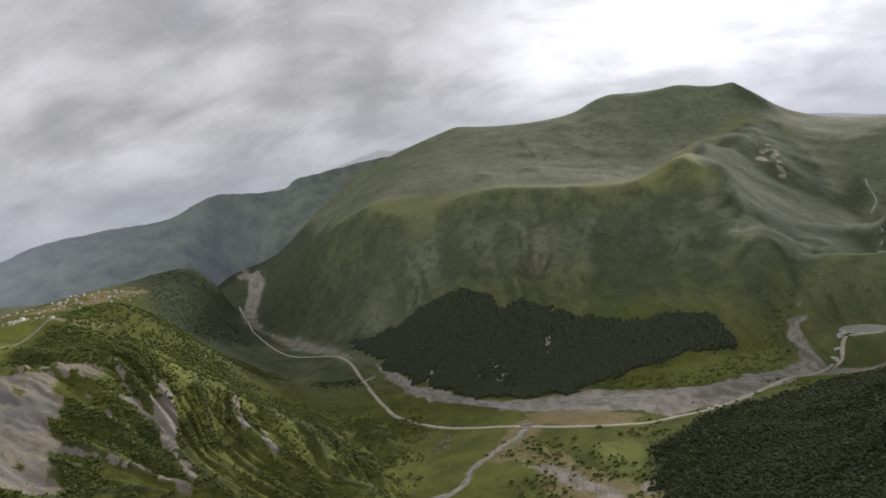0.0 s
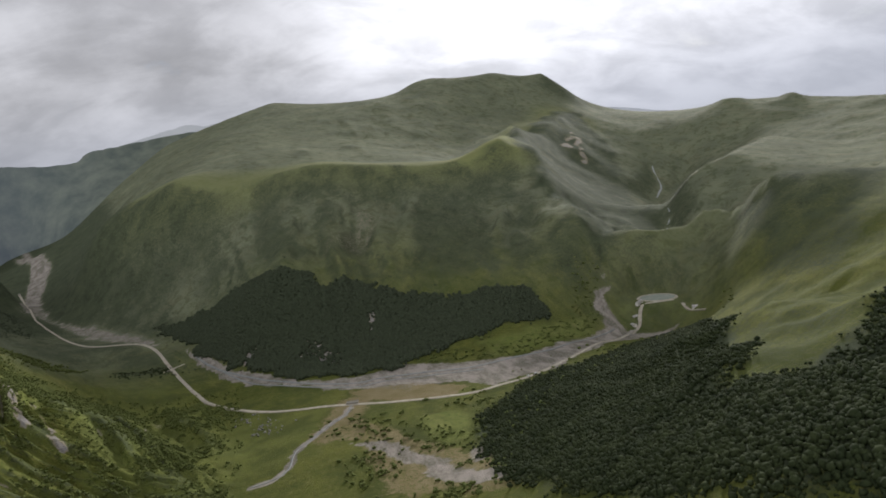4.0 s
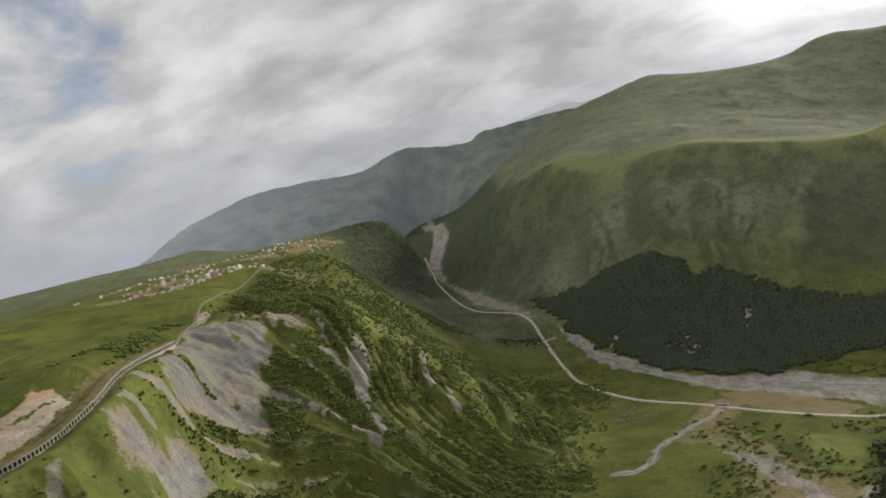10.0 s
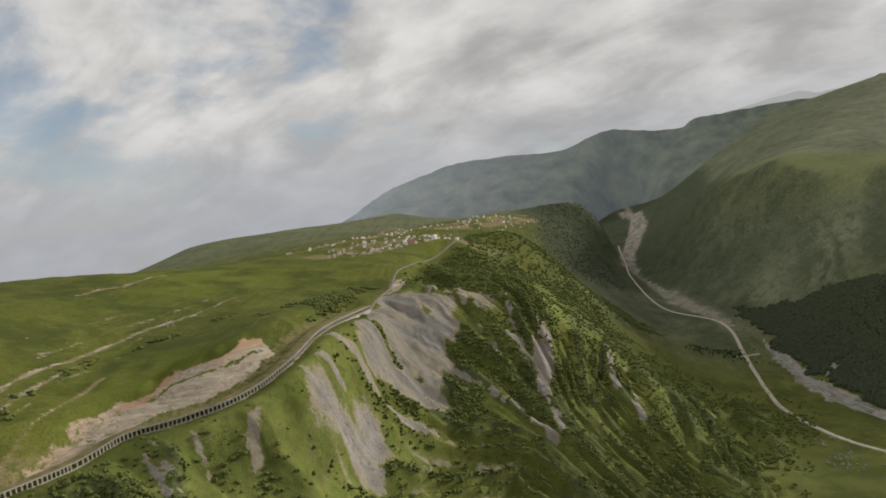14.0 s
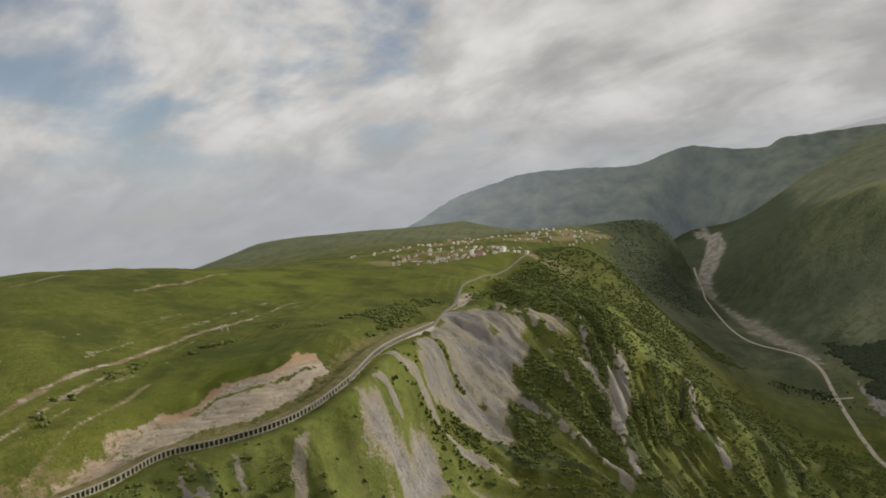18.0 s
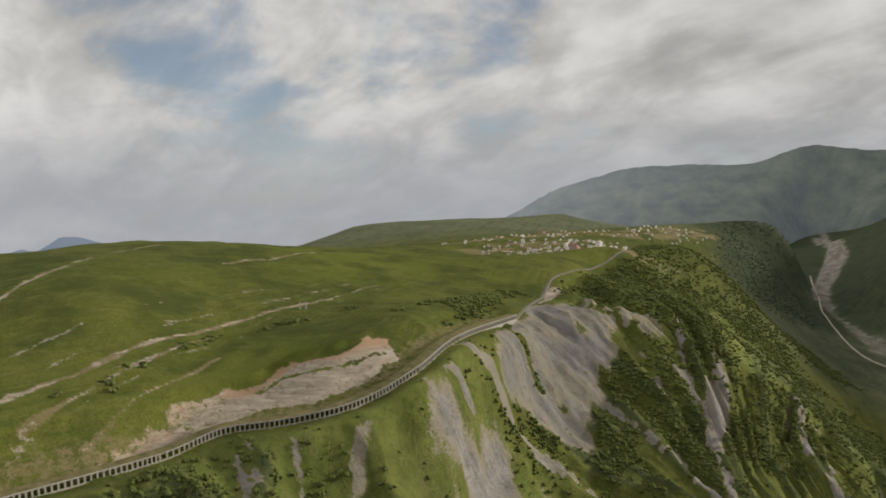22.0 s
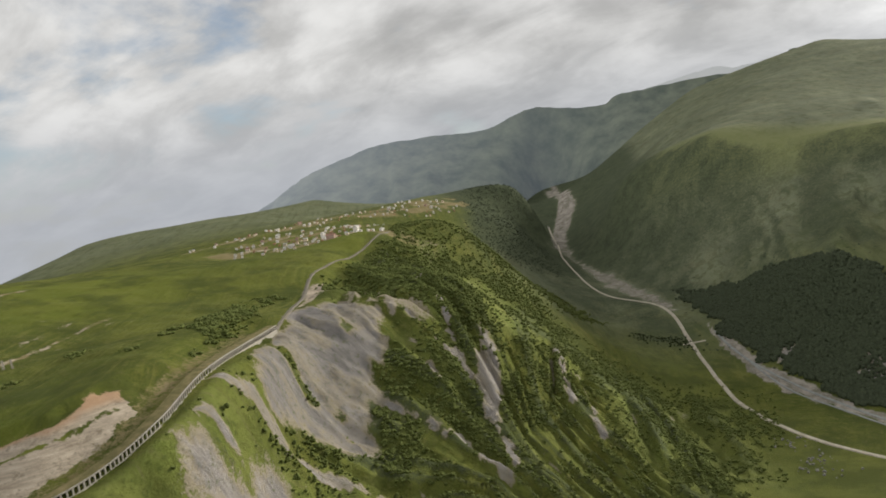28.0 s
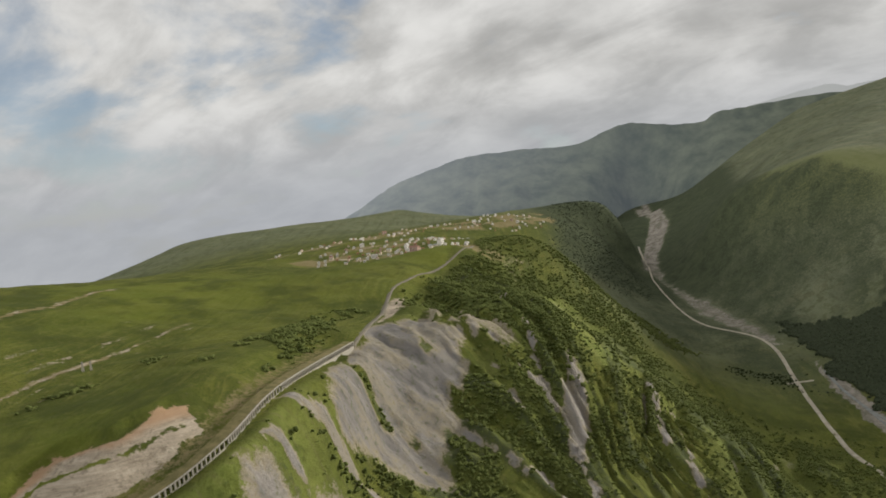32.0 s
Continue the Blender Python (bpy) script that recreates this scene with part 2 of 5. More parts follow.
SLOPE_FOOT = [(-238, 759, 17), (-217, 600, 28), (-171, 400, 45), (-120, 200, 70), (-80, 40, 95), (41, -200, 147), (60, 300, 35), (30, 500, 9)]
SCREE_RING = [(-533, 584), (-545, 620), (-551, 650), (-548, 695), (-522, 705), (-509, 735), (-480, 690), (-473, 676), (-450, 653), (-464, 642), (-448, 630), (-429, 623), (-417, 619), (-441, 606), (-445, 582), (-426, 573), (-410, 578), (-431, 559), (-440, 539), (-451, 510), (-459, 492), (-469, 490), (-481, 503), (-500, 535)]
LOW_SCREE_RING = [(-441, 387), (-443, 405), (-439, 418), (-435, 432), (-443, 455), (-441, 472), (-433, 469), (-417, 462), (-412, 440), (-418, 412), (-424, 400), (-427, 377), (-434, 380)]
GULLY_SCREE_RING = [(-429, 818), (-399, 785), (-379, 731), (-360, 679), (-369, 676), (-389, 706), (-409, 749)]
SMALL_SCREE_RING = [(-438, 678), (-426, 690), (-412, 676), (-419, 668)]
ISLAND_ONE = [(-494, 557), (-484, 556), (-474, 556)]
ISLAND_TWO = [(-535, 578), (-520, 565), (-503, 552)]
ISLAND_THREE = [(-421, 690), (-390, 682), (-367, 667)]
ISLAND_FOUR = [(-487, 901), (-442, 850), (-407, 801), (-385, 760)]
GULLY_ONE = [(-498, 602), (-467, 598), (-440, 615), (-405, 625), (-381, 637), (-340, 634)]
GULLY_TWO = [(-474, 446), (-462, 468), (-449, 487), (-436, 503), (-410, 534), (-385, 560)]
GULLY_THREE = [(-454, 390), (-449, 402), (-446, 424), (-440, 434)]
GULLY_FOUR = [(-477, 731), (-438, 716), (-414, 714), (-396, 715), (-369, 678), (-340, 655)]
GULLY_FIVE = [(-468, 796), (-434, 746), (-415, 720)]
GULLY_SIX = [(-383, 937), (-355, 858), (-332, 812)]
GULLY_SEVEN = [(-457, 295), (-443, 290), (-430, 285)]
GULLY_EIGHT = [(-470, 272), (-445, 264), (-425, 258)]
GULLY_NINE = [(-352, 902), (-319, 836), (-300, 800)]
CRAG_RING = [(-698, 1195), (-679, 1230), (-654, 1222), (-639, 1151), (-642, 1100), (-668, 1121)]
PINNACLE_RING = [(-497, 725), (-544, 817), (-497, 756), (-476, 715), (-481, 707)]
CORNER_DIRT_RING = [(-561, 663), (-606, 733), (-623, 772), (-617, 819), (-589, 746), (-563, 681)]
SPUR_GRASS_RING = [(-583, 1087), (-590, 1174), (-511, 1120), (-444, 1060), (-395, 980), (-385, 880), (-415, 835), (-470, 887)]
SCARP_RING = [(-504, 199), (-514, 223), (-520, 240), (-532, 255), (-535, 267), (-534, 287), (-526, 302), (-524, 308), (-529, 330), (-528, 341), (-503, 358), (-498, 381), (-498, 403), (-485, 399), (-474, 398), (-475, 365), (-478, 351), (-485, 329), (-492, 318), (-504, 298), (-500, 290), (-506, 269), (-503, 251), (-504, 235), (-501, 219), (-494, 197)]
SCARP_TOP = [(-506, 197), (-516, 223), (-523, 241), (-536, 257), (-538, 268), (-538, 289), (-530, 304), (-528, 310), (-534, 333), (-534, 344), (-507, 361), (-503, 385), (-503, 409)]
SCARP_SEAM = [(-517, 304), (-514, 326), (-502, 338), (-490, 358), (-485, 394)]
RIB_ONE = [(-456, 396), (-453, 412), (-445, 433)]
RIB_TWO = [(-475, 452), (-468, 467), (-458, 486)]
RIB_THREE = [(-462, 455), (-452, 485), (-441, 517), (-423, 549), (-395, 574)]
RIB_FOUR = [(-457, 641), (-431, 631), (-410, 637), (-380, 648)]
DARK_GULLY_RING = [(-443, 338), (-436, 340), (-428, 328), (-416, 319), (-416, 312), (-431, 315), (-437, 326)]
DIRT_STREAK = [(-472, 264), (-447, 257), (-425, 250)]
STREET_A = [(-971, 1026), (-924, 1066), (-867, 1097), (-812, 1124), (-735, 1137)]
STREET_B = [(-1210, 1156), (-1183, 1238), (-1171, 1367), (-1172, 1605), (-1113, 1785)]
STREET_C = [(-1105, 1743), (-1082, 1849), (-1055, 1954), (-1028, 2033)]
STREET_D = [(-1005, 1128), (-963, 1226), (-937, 1329), (-910, 1441)]
RIDGE_A = [(998, 2678), (867, 2229), (712, 1709), (618, 1353)]
RIDGE_B = [(712, 1709), (586, 1479), (575, 1338)]
RIDGE_C = [(950, 1166), (939, 1300), (854, 1340), (756, 1336)]
RIDGE_D = [(1626, 1951), (1220, 1642), (1099, 1664)]
RIDGE_E = [(682, 1447), (851, 1562), (835, 1413)]
FAR_WOOD_RING = [(-1025, 2124), (-958, 2217), (-865, 2251), (-1072, 3126), (-745, 2032), (-753, 1893), (-826, 1903), (-916, 1926)]
SLOPE_RING = [(1126, 1342), (1248, 1315), (1100, 1000), (704, 772), (694, 885), (782, 976), (812, 1095), (909, 1274)]
UNDER_BENCH_RING = [(-450, 1990), (-28, 2105), (575, 1940), (700, 1990), (590, 1400), (420, 1290), (150, 1450), (-40, 1600), (-300, 1760)]
FAR_FLANK_RING = [(-997, 3237), (-874, 3391), (-404, 2278), (-295, 1746), (-360, 1690), (-514, 1976), (-701, 2272)]
BENCH_EDGE = [(-486, 2338), (-308, 2215), (-129, 2126), (120, 2040), (273, 1975), (420, 1940), (565, 1953), (729, 2059)]
GORGE = [(604, 1267), (618, 1332), (778, 1484), (827, 1390), (918, 1487), (1119, 1827), (1468, 2454), (1788, 2710)]
WEST_RIDGE = [(549, 4653, 657), (225, 4685, 717), (25, 4694, 777), (-90, 4695, 719), (-281, 4690, 694), (-438, 4680, 700), (-604, 4664, 697), (-675, 4656, 690), (-808, 4636, 685), (-993, 4603, 671), (-1088, 4583, 626), (-1305, 4528, 641), (-1395, 4503, 659), (-1542, 4456, 669), (-1815, 4356, 576), (-2046, 4255, 583), (-2105, 4227, 583), (-2284, 4135, 581), (-2444, 4044, 573), (-2608, 3942, 528), (-2828, 3790, 450), (-2914, 3725, 400), (-2998, 3659, 340), (-3145, 3535, 235)]
BLUE_PEAKS = [(-4833, 691, 174), (-4807, 859, 155), (-4786, 973, 104), (-4761, 1094, 131), (-4747, 1154, 114), (-4728, 1232, 163), (-4707, 1311, 202), (-4661, 1468, 166), (-4620, 1595, 116)]
EAST_RIDGE = [(2070, 4319, 516), (2173, 4265, 409), (2402, 4135, 346), (2629, 3990, 272), (2763, 3894, 252), (2865, 3817, 227), (3009, 3700, 197)]
FAR_RIDGE = [(-956, 4763, 674), (-715, 4804, 715), (-430, 4837, 760), (-319, 4845, 737), (-160, 4853, 742), (30, 4855, 726)]
TERRACE_ONE = [(-540, 140), (-558, 164), (-573, 187), (-586, 212), (-603, 242), (-624, 277), (-642, 314), (-666, 361), (-680, 405), (-688, 442), (-700, 488), (-713, 532), (-731, 579)]
TERRACE_TWO = [(-529, 167), (-539, 185), (-554, 207), (-580, 242), (-598, 274), (-612, 297), (-629, 327)]
TERRACE_THREE = [(-514, 195), (-528, 216), (-542, 239), (-550, 259), (-560, 282), (-575, 307)]
HILL_TRACK = [(-720, 180), (-751, 204), (-778, 227), (-814, 257), (-852, 288), (-872, 312)]
HIGH_TRACK = [(-847, 447), (-866, 490), (-876, 522), (-912, 574), (-935, 630)]
HIGH_TRACK_TWO = [(-955, 346), (-975, 380), (-1020, 430), (-1030, 462)]
BUSH_ROW = [(-622, 360), (-630, 391), (-631, 424), (-634, 459), (-637, 480)]
COPSE = [(-549, 483), (-550, 511), (-587, 577), (-605, 633), (-624, 689)]
FOREST_RING = [(-352, 1768), (-268, 1722), (-145, 1652), (-51, 1558), (59, 1472), (141, 1411), (280, 1298), (390, 1260), (443, 1249), (442, 1192), (400, 1164), (275, 1157), (159, 1125), (56, 1101), (-36, 1164), (-137, 1343), (-222, 1504)]
EAST_FOREST_RING = [(179, 813), (268, 900), (395, 946), (497, 992), (590, 1020), (640, 1040), (618, 942), (554, 808), (400, 600), (354, 515), (308, 479), (284, 451), (300, 425), (330, 412), (420, 430), (560, 520), (560, 300), (300, 120), (184, 200), (127, 576), (151, 753)]
SPUR_FOREST_RING = [(608, 1460), (647, 1453), (581, 1281), (570, 1242), (503, 1250), (476, 1293), (510, 1391)]
GRAVEL_RING = [(-263, 1567), (-160, 1358), (-36, 1146), (44, 1089), (128, 1124), (238, 1054), (335, 1048), (474, 1120), (543, 1161), (573, 1242), (610, 1284), (578, 1188), (592, 1147), (666, 1123), (628, 1093), (534, 1088), (454, 1020), (342, 952), (238, 919), (186, 981), (107, 979), (-5, 1069), (-136, 1233), (-233, 1436)]
FAR_GRAVEL_RING = [(-798, 2267), (-895, 2692), (-694, 2213), (-482, 1913), (-316, 1633), (-362, 1654), (-550, 1899), (-743, 2262)]
FAR_BED_RING = [(-1448, 4287), (-1240, 3800), (-1076, 3349), (-975, 3017), (-925, 2709), (-860, 2500), (-800, 2440), (-806, 2491), (-845, 2645), (-907, 3013), (-960, 3236), (-1110, 3653), (-1336, 4139)]
FAR_CHANNEL = [(-1678, 4864), (-1409, 4371), (-1101, 3556), (-999, 3088), (-788, 2305)]
FAN_RING = [(16, 828), (56, 809), (101, 739), (120, 650), (135, 566), (98, 610), (78, 701), (37, 754)]
TRICKLE = [(28, 966), (14, 924), (-15, 893), (-37, 864), (-61, 836), (-71, 792), (-89, 775), (-116, 774)]
DRY_RING = [(37, 1036), (132, 1013), (202, 941), (152, 918), (82, 938), (37, 968)]
WATER_LINE = [(557, 1164), (487, 1124), (390, 1056), (312, 1042), (231, 1035), (161, 1056), (88, 1071), (41, 1065), (-37, 1134), (-115, 1246), (-196, 1398), (-247, 1519)]
LAKE_RING = [(660, 1227), (683, 1238), (706, 1234), (717, 1209), (706, 1174), (690, 1186), (671, 1202), (659, 1215)]
LAKE_ROAD = [(580, 1140), (611, 1166), (640, 1193), (670, 1182), (696, 1171), (708, 1155), (707, 1077)]
BECK = [(857, 1407), (887, 1440), (915, 1482), (950, 1560), (985, 1612), (1015, 1640), (1060, 1730)]
SHELF_GLOW = [(-161, 2164), (132, 2040), (526, 1919)]
FAN_TWO_RING = [(132, 725), (151, 718), (146, 671), (126, 673)]
HEATH_RING = [(1541, 3426), (1720, 3490), (1540, 2840), (1059, 1816), (1001, 1635), (868, 1454), (729, 1358), (645, 1310), (600, 1292), (636, 1460), (758, 2065), (921, 2540), (1223, 3048)]
FLANK_RING = [(-1040, 3300), (-549, 2341), (-390, 2340), (-250, 2178), (-148, 2119), (-212, 2046), (-307, 2051), (-357, 1995), (-440, 1960), (-494, 1930), (-728, 2207), (-993, 3192)]
# dark band under the bench: dark rock, and shade painted with the wood tone
BENCH_DARK_RING = [(-28, 2105), (68, 2085), (254, 1995), (365, 1930), (575, 1940), (715, 2010), (662, 1755), (582, 1466), (520, 1450), (511, 1496), (578, 1737), (486, 1802), (323, 1794), (266, 1786), (123, 1855), (31, 1903), (-67, 2060), (-135, 2112)]
FAN_DRY_RING = [(24, 935), (66, 857), (93, 786), (137, 742), (136, 610), (130, 529), (28, 678), (14, 735), (13, 811), (-28, 838), (-36, 874), (-13, 905)]
MEADOW_PATCH_RING = [(108, 859), (152, 860), (167, 834), (148, 764), (116, 766), (97, 801)]
ROCK_SPOTS = [(-130, 1026), (-117, 1032), (-100, 979), (-88, 948), (-93, 991), (-109, 960)]
LONE_TREES = [(-160, 951), (-342, 1098), (-302, 1202), (-346, 1063), (-307, 881), (-196, 948), (17, 888), (34, 853), (85, 878), (82, 799), (286, 1137), (709, 1038), (691, 984)]
POND_YARD = [(615, 1186), (631, 1198), (642, 1204), (599, 1168), (707, 1119)]
VAN_SPOT = [(289, 939), (302, 943)]
HOLLOW_RING = [(-798, 1983), (-749, 2243), (-540, 1926), (-369, 1653), (-246, 1427), (-352, 1455), (-485, 1614), (-594, 1652), (-717, 1790)]
RIVER_MEADOW_RING = [(275, 1127), (352, 1136), (469, 1183), (521, 1197), (501, 1146), (414, 1093), (289, 1043)]
POND_MEADOW_RING = [(619, 1235), (735, 1138), (692, 1088), (663, 1223), (595, 1201)]
MASTS = [(-673, 438), (-672, 444)]
SLIDE_A = [(-32, 1233), (-5, 1296), (4, 1279), (-9, 1240)]
SLIDE_B = [(9, 1197), (15, 1270), (19, 1231), (22, 1173)]
SLIDE_C = [(-137, 1349), (-126, 1375), (-112, 1391)]
SLIDE_D = [(108, 1269), (121, 1317), (130, 1323)]
SIDE_SCREE_RING = [(186, 1849), (267, 1754), (204, 1624), (138, 1570), (55, 1547), (78, 1646), (146, 1709)]
HIGH_SCREE = [(1257, 2764), (1435, 3009), (1302, 2676)]
EAST_KNOLL_RING = [(600, 880), (619, 788), (640, 698), (560, 540), (400, 440), (321, 430), (303, 468), (354, 510), (400, 590), (540, 780)]
MEADOW_RING = [(-404, 1467), (-283, 1345), (-205, 1145), (-131, 1039), (-9, 963), (-35, 886), (-78, 808), (-153, 780), (-195, 799), (-243, 930), (-341, 1182)]

# ---- materials ----
def material(name, rough=0.9):
    m = bpy.data.materials.new(name)
    m.use_nodes = True
    nt = m.node_tree
    b = nt.nodes["Principled BSDF"]
    b.inputs["Roughness"].default_value = rough
    b.inputs["Specular IOR Level"].default_value = 0.25 if rough < 0.88 else 0.04
    return m, nt, b


def node(nt, kind, **values):
    n = nt.nodes.new(kind)
    for key, value in values.items():
        if key.startswith("i_"):
            n.inputs[int(key[2:])].default_value = value
        else:
            setattr(n, key, value)
    return n


def noise_at(nt, vector, size, detail=4, rough=0.55, stretch=None):
    n = node(nt, "ShaderNodeTexNoise")
    n.inputs["Scale"].default_value, n.inputs["Detail"].default_value, n.inputs["Roughness"].default_value = 1.0 / size, detail, rough
    if stretch:
        mp = node(nt, "ShaderNodeMapping")
        mp.inputs["Scale"].default_value = stretch
        nt.links.new(vector, mp.inputs[0])
        vector = mp.outputs[0]
    nt.links.new(vector, n.inputs["Vector"])
    return n.outputs[0]


def ramp(nt, value, lo, hi, a=0.0, b=1.0):
    n = node(nt, "ShaderNodeMapRange", i_1=lo, i_2=hi, i_3=a, i_4=b)
    nt.links.new(value, n.inputs[0])
    return n.outputs[0]


def mixed(nt, factor, a, b):
    n = node(nt, "ShaderNodeMix", data_type="RGBA")
    nt.links.new(factor, n.inputs[0])
    for slot, c in ((6, a), (7, b)):
        if isinstance(c, tuple):
            n.inputs[slot].default_value = (*c, 1)
        else:
            nt.links.new(c, n.inputs[slot])
    return n.outputs[2]


def math_of(nt, op, a, b):
    n = node(nt, "ShaderNodeMath", operation=op)
    for slot, c in ((0, a), (1, b)):
        if isinstance(c, (int, float)):
            n.inputs[slot].default_value = c
        else:
            nt.links.new(c, n.inputs[slot])
    return n.outputs[0]


def bump(nt, b, value, strength, distance):
    n = node(nt, "ShaderNodeBump")
    n.inputs["Strength"].default_value, n.inputs["Distance"].default_value = strength, distance
    nt.links.new(value, n.inputs["Height"])
    nt.links.new(n.outputs[0], b.inputs["Normal"])


def mottled(name, dark, light, size, rough=0.9, relief=0.0, island=False, leafy=0.0):
    m, nt, b = material(name, rough)
    pos = node(nt, "ShaderNodeTexCoord").outputs["Object"]
    f = ramp(nt, noise_at(nt, pos, size), 0.3, 0.7)
    if island:
        geo = node(nt, "ShaderNodeNewGeometry")
        f = math_of(nt, "ADD", math_of(nt, "MULTIPLY", f, 0.6), math_of(nt, "MULTIPLY", geo.outputs["Random Per Island"], 0.4))
    tone = mixed(nt, f, dark, light)
    nt.links.new(tone, b.inputs["Base Color"])
    if leafy:
        thin, both = node(nt, "ShaderNodeBsdfTranslucent"), node(nt, "ShaderNodeMixShader", i_0=leafy)
        nt.links.new(tone, thin.inputs[0])
        nt.links.new(b.outputs[0], both.inputs[1]), nt.links.new(thin.outputs[0], both.inputs[2])
        nt.links.new(both.outputs[0], nt.nodes["Material Output"].inputs[0])
    if relief:
        bump(nt, b, noise_at(nt, pos, size * 0.3), 0.6, relief)
    return m


def ground_material():
    m, nt, b = material("alpine_ground", 0.95)
    pos = node(nt, "ShaderNodeTexCoord").outputs["Object"]

    def mask(name):
        return node(nt, "ShaderNodeAttribute", attribute_name=name).outputs["Fac"]

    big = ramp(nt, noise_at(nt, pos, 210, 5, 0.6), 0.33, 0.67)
    mid = ramp(nt, noise_at(nt, pos, 34, 6, 0.65), 0.34, 0.68)
    fine = noise_at(nt, pos, 5.5, 8, 0.74)
    tuft = noise_at(nt, pos, 1.8, 5, 0.75)
    lie = node(nt, "ShaderNodeCombineXYZ")
    nt.links.new(math_of(nt, "MULTIPLY", mask("flow"), 100.0), lie.inputs[0])
    split = node(nt, "ShaderNodeSeparateXYZ")
    nt.links.new(pos, split.inputs[0])
    nt.links.new(math_of(nt, "ADD", math_of(nt, "MULTIPLY", split.outputs[0], 0.16), math_of(nt, "MULTIPLY", split.outputs[1], 0.10)), lie.inputs[1])
    streak = noise_at(nt, lie.outputs[0], 4.0, 8, 0.74)
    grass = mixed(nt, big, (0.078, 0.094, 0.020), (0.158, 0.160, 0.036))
    grass = mixed(nt, math_of(nt, "MULTIPLY", mid, 0.6), grass, (0.056, 0.075, 0.018))
    grass = mixed(nt, ramp(nt, fine, 0.52, 0.62, 0, 0.6), grass, (0.17, 0.155, 0.058))
    grass = mixed(nt, ramp(nt, tuft, 0.50, 0.60, 0, 0.65), grass, (0.032, 0.048, 0.011))
    grass = mixed(nt, ramp(nt, streak, 0.53, 0.62, 0, 0.55), grass, (0.050, 0.068, 0.016))
    grass = mixed(nt, ramp(nt, streak, 0.47, 0.38, 0, 0.5), grass, (0.165, 0.158, 0.045))
    # darker patches on the grass: heath, with cloud shade painted in
    heath_and_shade = ramp(nt, noise_at(nt, pos, 70, 10, 0.66), 0.47, 0.60, 0, 0.72)
    green = mixed(nt, mid, (0.116, 0.146, 0.034), (0.196, 0.210, 0.060))
    green = mixed(nt, ramp(nt, fine, 0.50, 0.62, 0, 0.7), green, (0.050, 0.076, 0.015))
    green = mixed(nt, ramp(nt, streak, 0.52, 0.60, 0, 0.65), green, (0.178, 0.165, 0.072))
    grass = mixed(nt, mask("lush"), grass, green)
    # sunlight painted into the grass colour
    grass = mixed(nt, math_of(nt, "MULTIPLY", mask("sun_tint"), 0.6), grass, mixed(nt, mid, (0.098, 0.124, 0.018), (0.152, 0.162, 0.032)))
    grass = mixed(nt, math_of(nt, "MULTIPLY", heath_and_shade, math_of(nt, "SUBTRACT", 1.0, math_of(nt, "MULTIPLY", mask("lush"), 0.6))), grass, (0.050, 0.062, 0.017))
    # far turf, paled and greyed: distance haze painted into its colour
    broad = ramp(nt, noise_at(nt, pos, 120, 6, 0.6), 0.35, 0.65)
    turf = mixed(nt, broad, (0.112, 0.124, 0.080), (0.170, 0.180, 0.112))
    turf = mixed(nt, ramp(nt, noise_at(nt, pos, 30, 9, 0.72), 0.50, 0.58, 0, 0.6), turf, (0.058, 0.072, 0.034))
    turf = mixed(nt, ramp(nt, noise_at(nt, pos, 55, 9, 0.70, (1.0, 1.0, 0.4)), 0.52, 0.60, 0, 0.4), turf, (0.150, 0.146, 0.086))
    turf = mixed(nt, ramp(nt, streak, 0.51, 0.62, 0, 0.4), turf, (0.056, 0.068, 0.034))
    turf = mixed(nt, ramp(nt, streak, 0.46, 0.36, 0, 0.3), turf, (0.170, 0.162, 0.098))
    turf = mixed(nt, math_of(nt, "MULTIPLY", mask("sun_tint"), 0.8), turf, (0.182, 0.194, 0.078))
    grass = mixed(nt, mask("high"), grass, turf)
    edge = math_of(nt, "ADD", math_of(nt, "MULTIPLY", math_of(nt, "SUBTRACT", fine, 0.5), 1.5), math_of(nt, "MULTIPLY", math_of(nt, "SUBTRACT", tuft, 0.5), 1.0))

    def broken(name, lo=0.38, hi=0.62):
        return ramp(nt, math_of(nt, "ADD", mask(name), edge), lo, hi)

    wood = mixed(nt, mid, (0.040, 0.050, 0.029), (0.071, 0.084, 0.047))
    color = mixed(nt, broken("wood", 0.22, 0.85), grass, wood)
    dry = mixed(nt, mid, (0.16, 0.135, 0.060), (0.22, 0.18, 0.10))
    color = mixed(nt, broken("dry"), color, dry)
    grit = noise_at(nt, pos, 2.2, 6, 0.75)
    bare = mixed(nt, ramp(nt, noise_at(nt, pos, 26, 9, 0.66), 0.36, 0.64), (0.205, 0.191, 0.184), (0.312, 0.287, 0.266))
    bare = mixed(nt, ramp(nt, streak, 0.49, 0.60, 0, 0.7), bare, (0.150, 0.141, 0.136))
    bare = mixed(nt, ramp(nt, noise_at(nt, pos, 9, 8, 0.75), 0.54, 0.62, 0, 0.4), bare, (0.190, 0.172, 0.125))
    bare = mixed(nt, ramp(nt, grit, 0.53, 0.66, 0, 0.45), bare, (0.27, 0.252, 0.236))
    bare = mixed(nt, math_of(nt, "MULTIPLY", mask("tan"), 0.6), bare, (0.245, 0.215, 0.160))
    bare = mixed(nt, math_of(nt, "MULTIPLY", mask("crag"), ramp(nt, streak, 0.60, 0.40)), bare, (0.122, 0.118, 0.112))
    bare = mixed(nt, ramp(nt, fine, 0.55, 0.62, 0, 0.6), bare, (0.105, 0.112, 0.050))
    rim = ramp(nt, math_of(nt, "ADD", mask("bare"), math_of(nt, "MULTIPLY", edge, 0.6)), 0.92, 0.66, 0, 0.75)
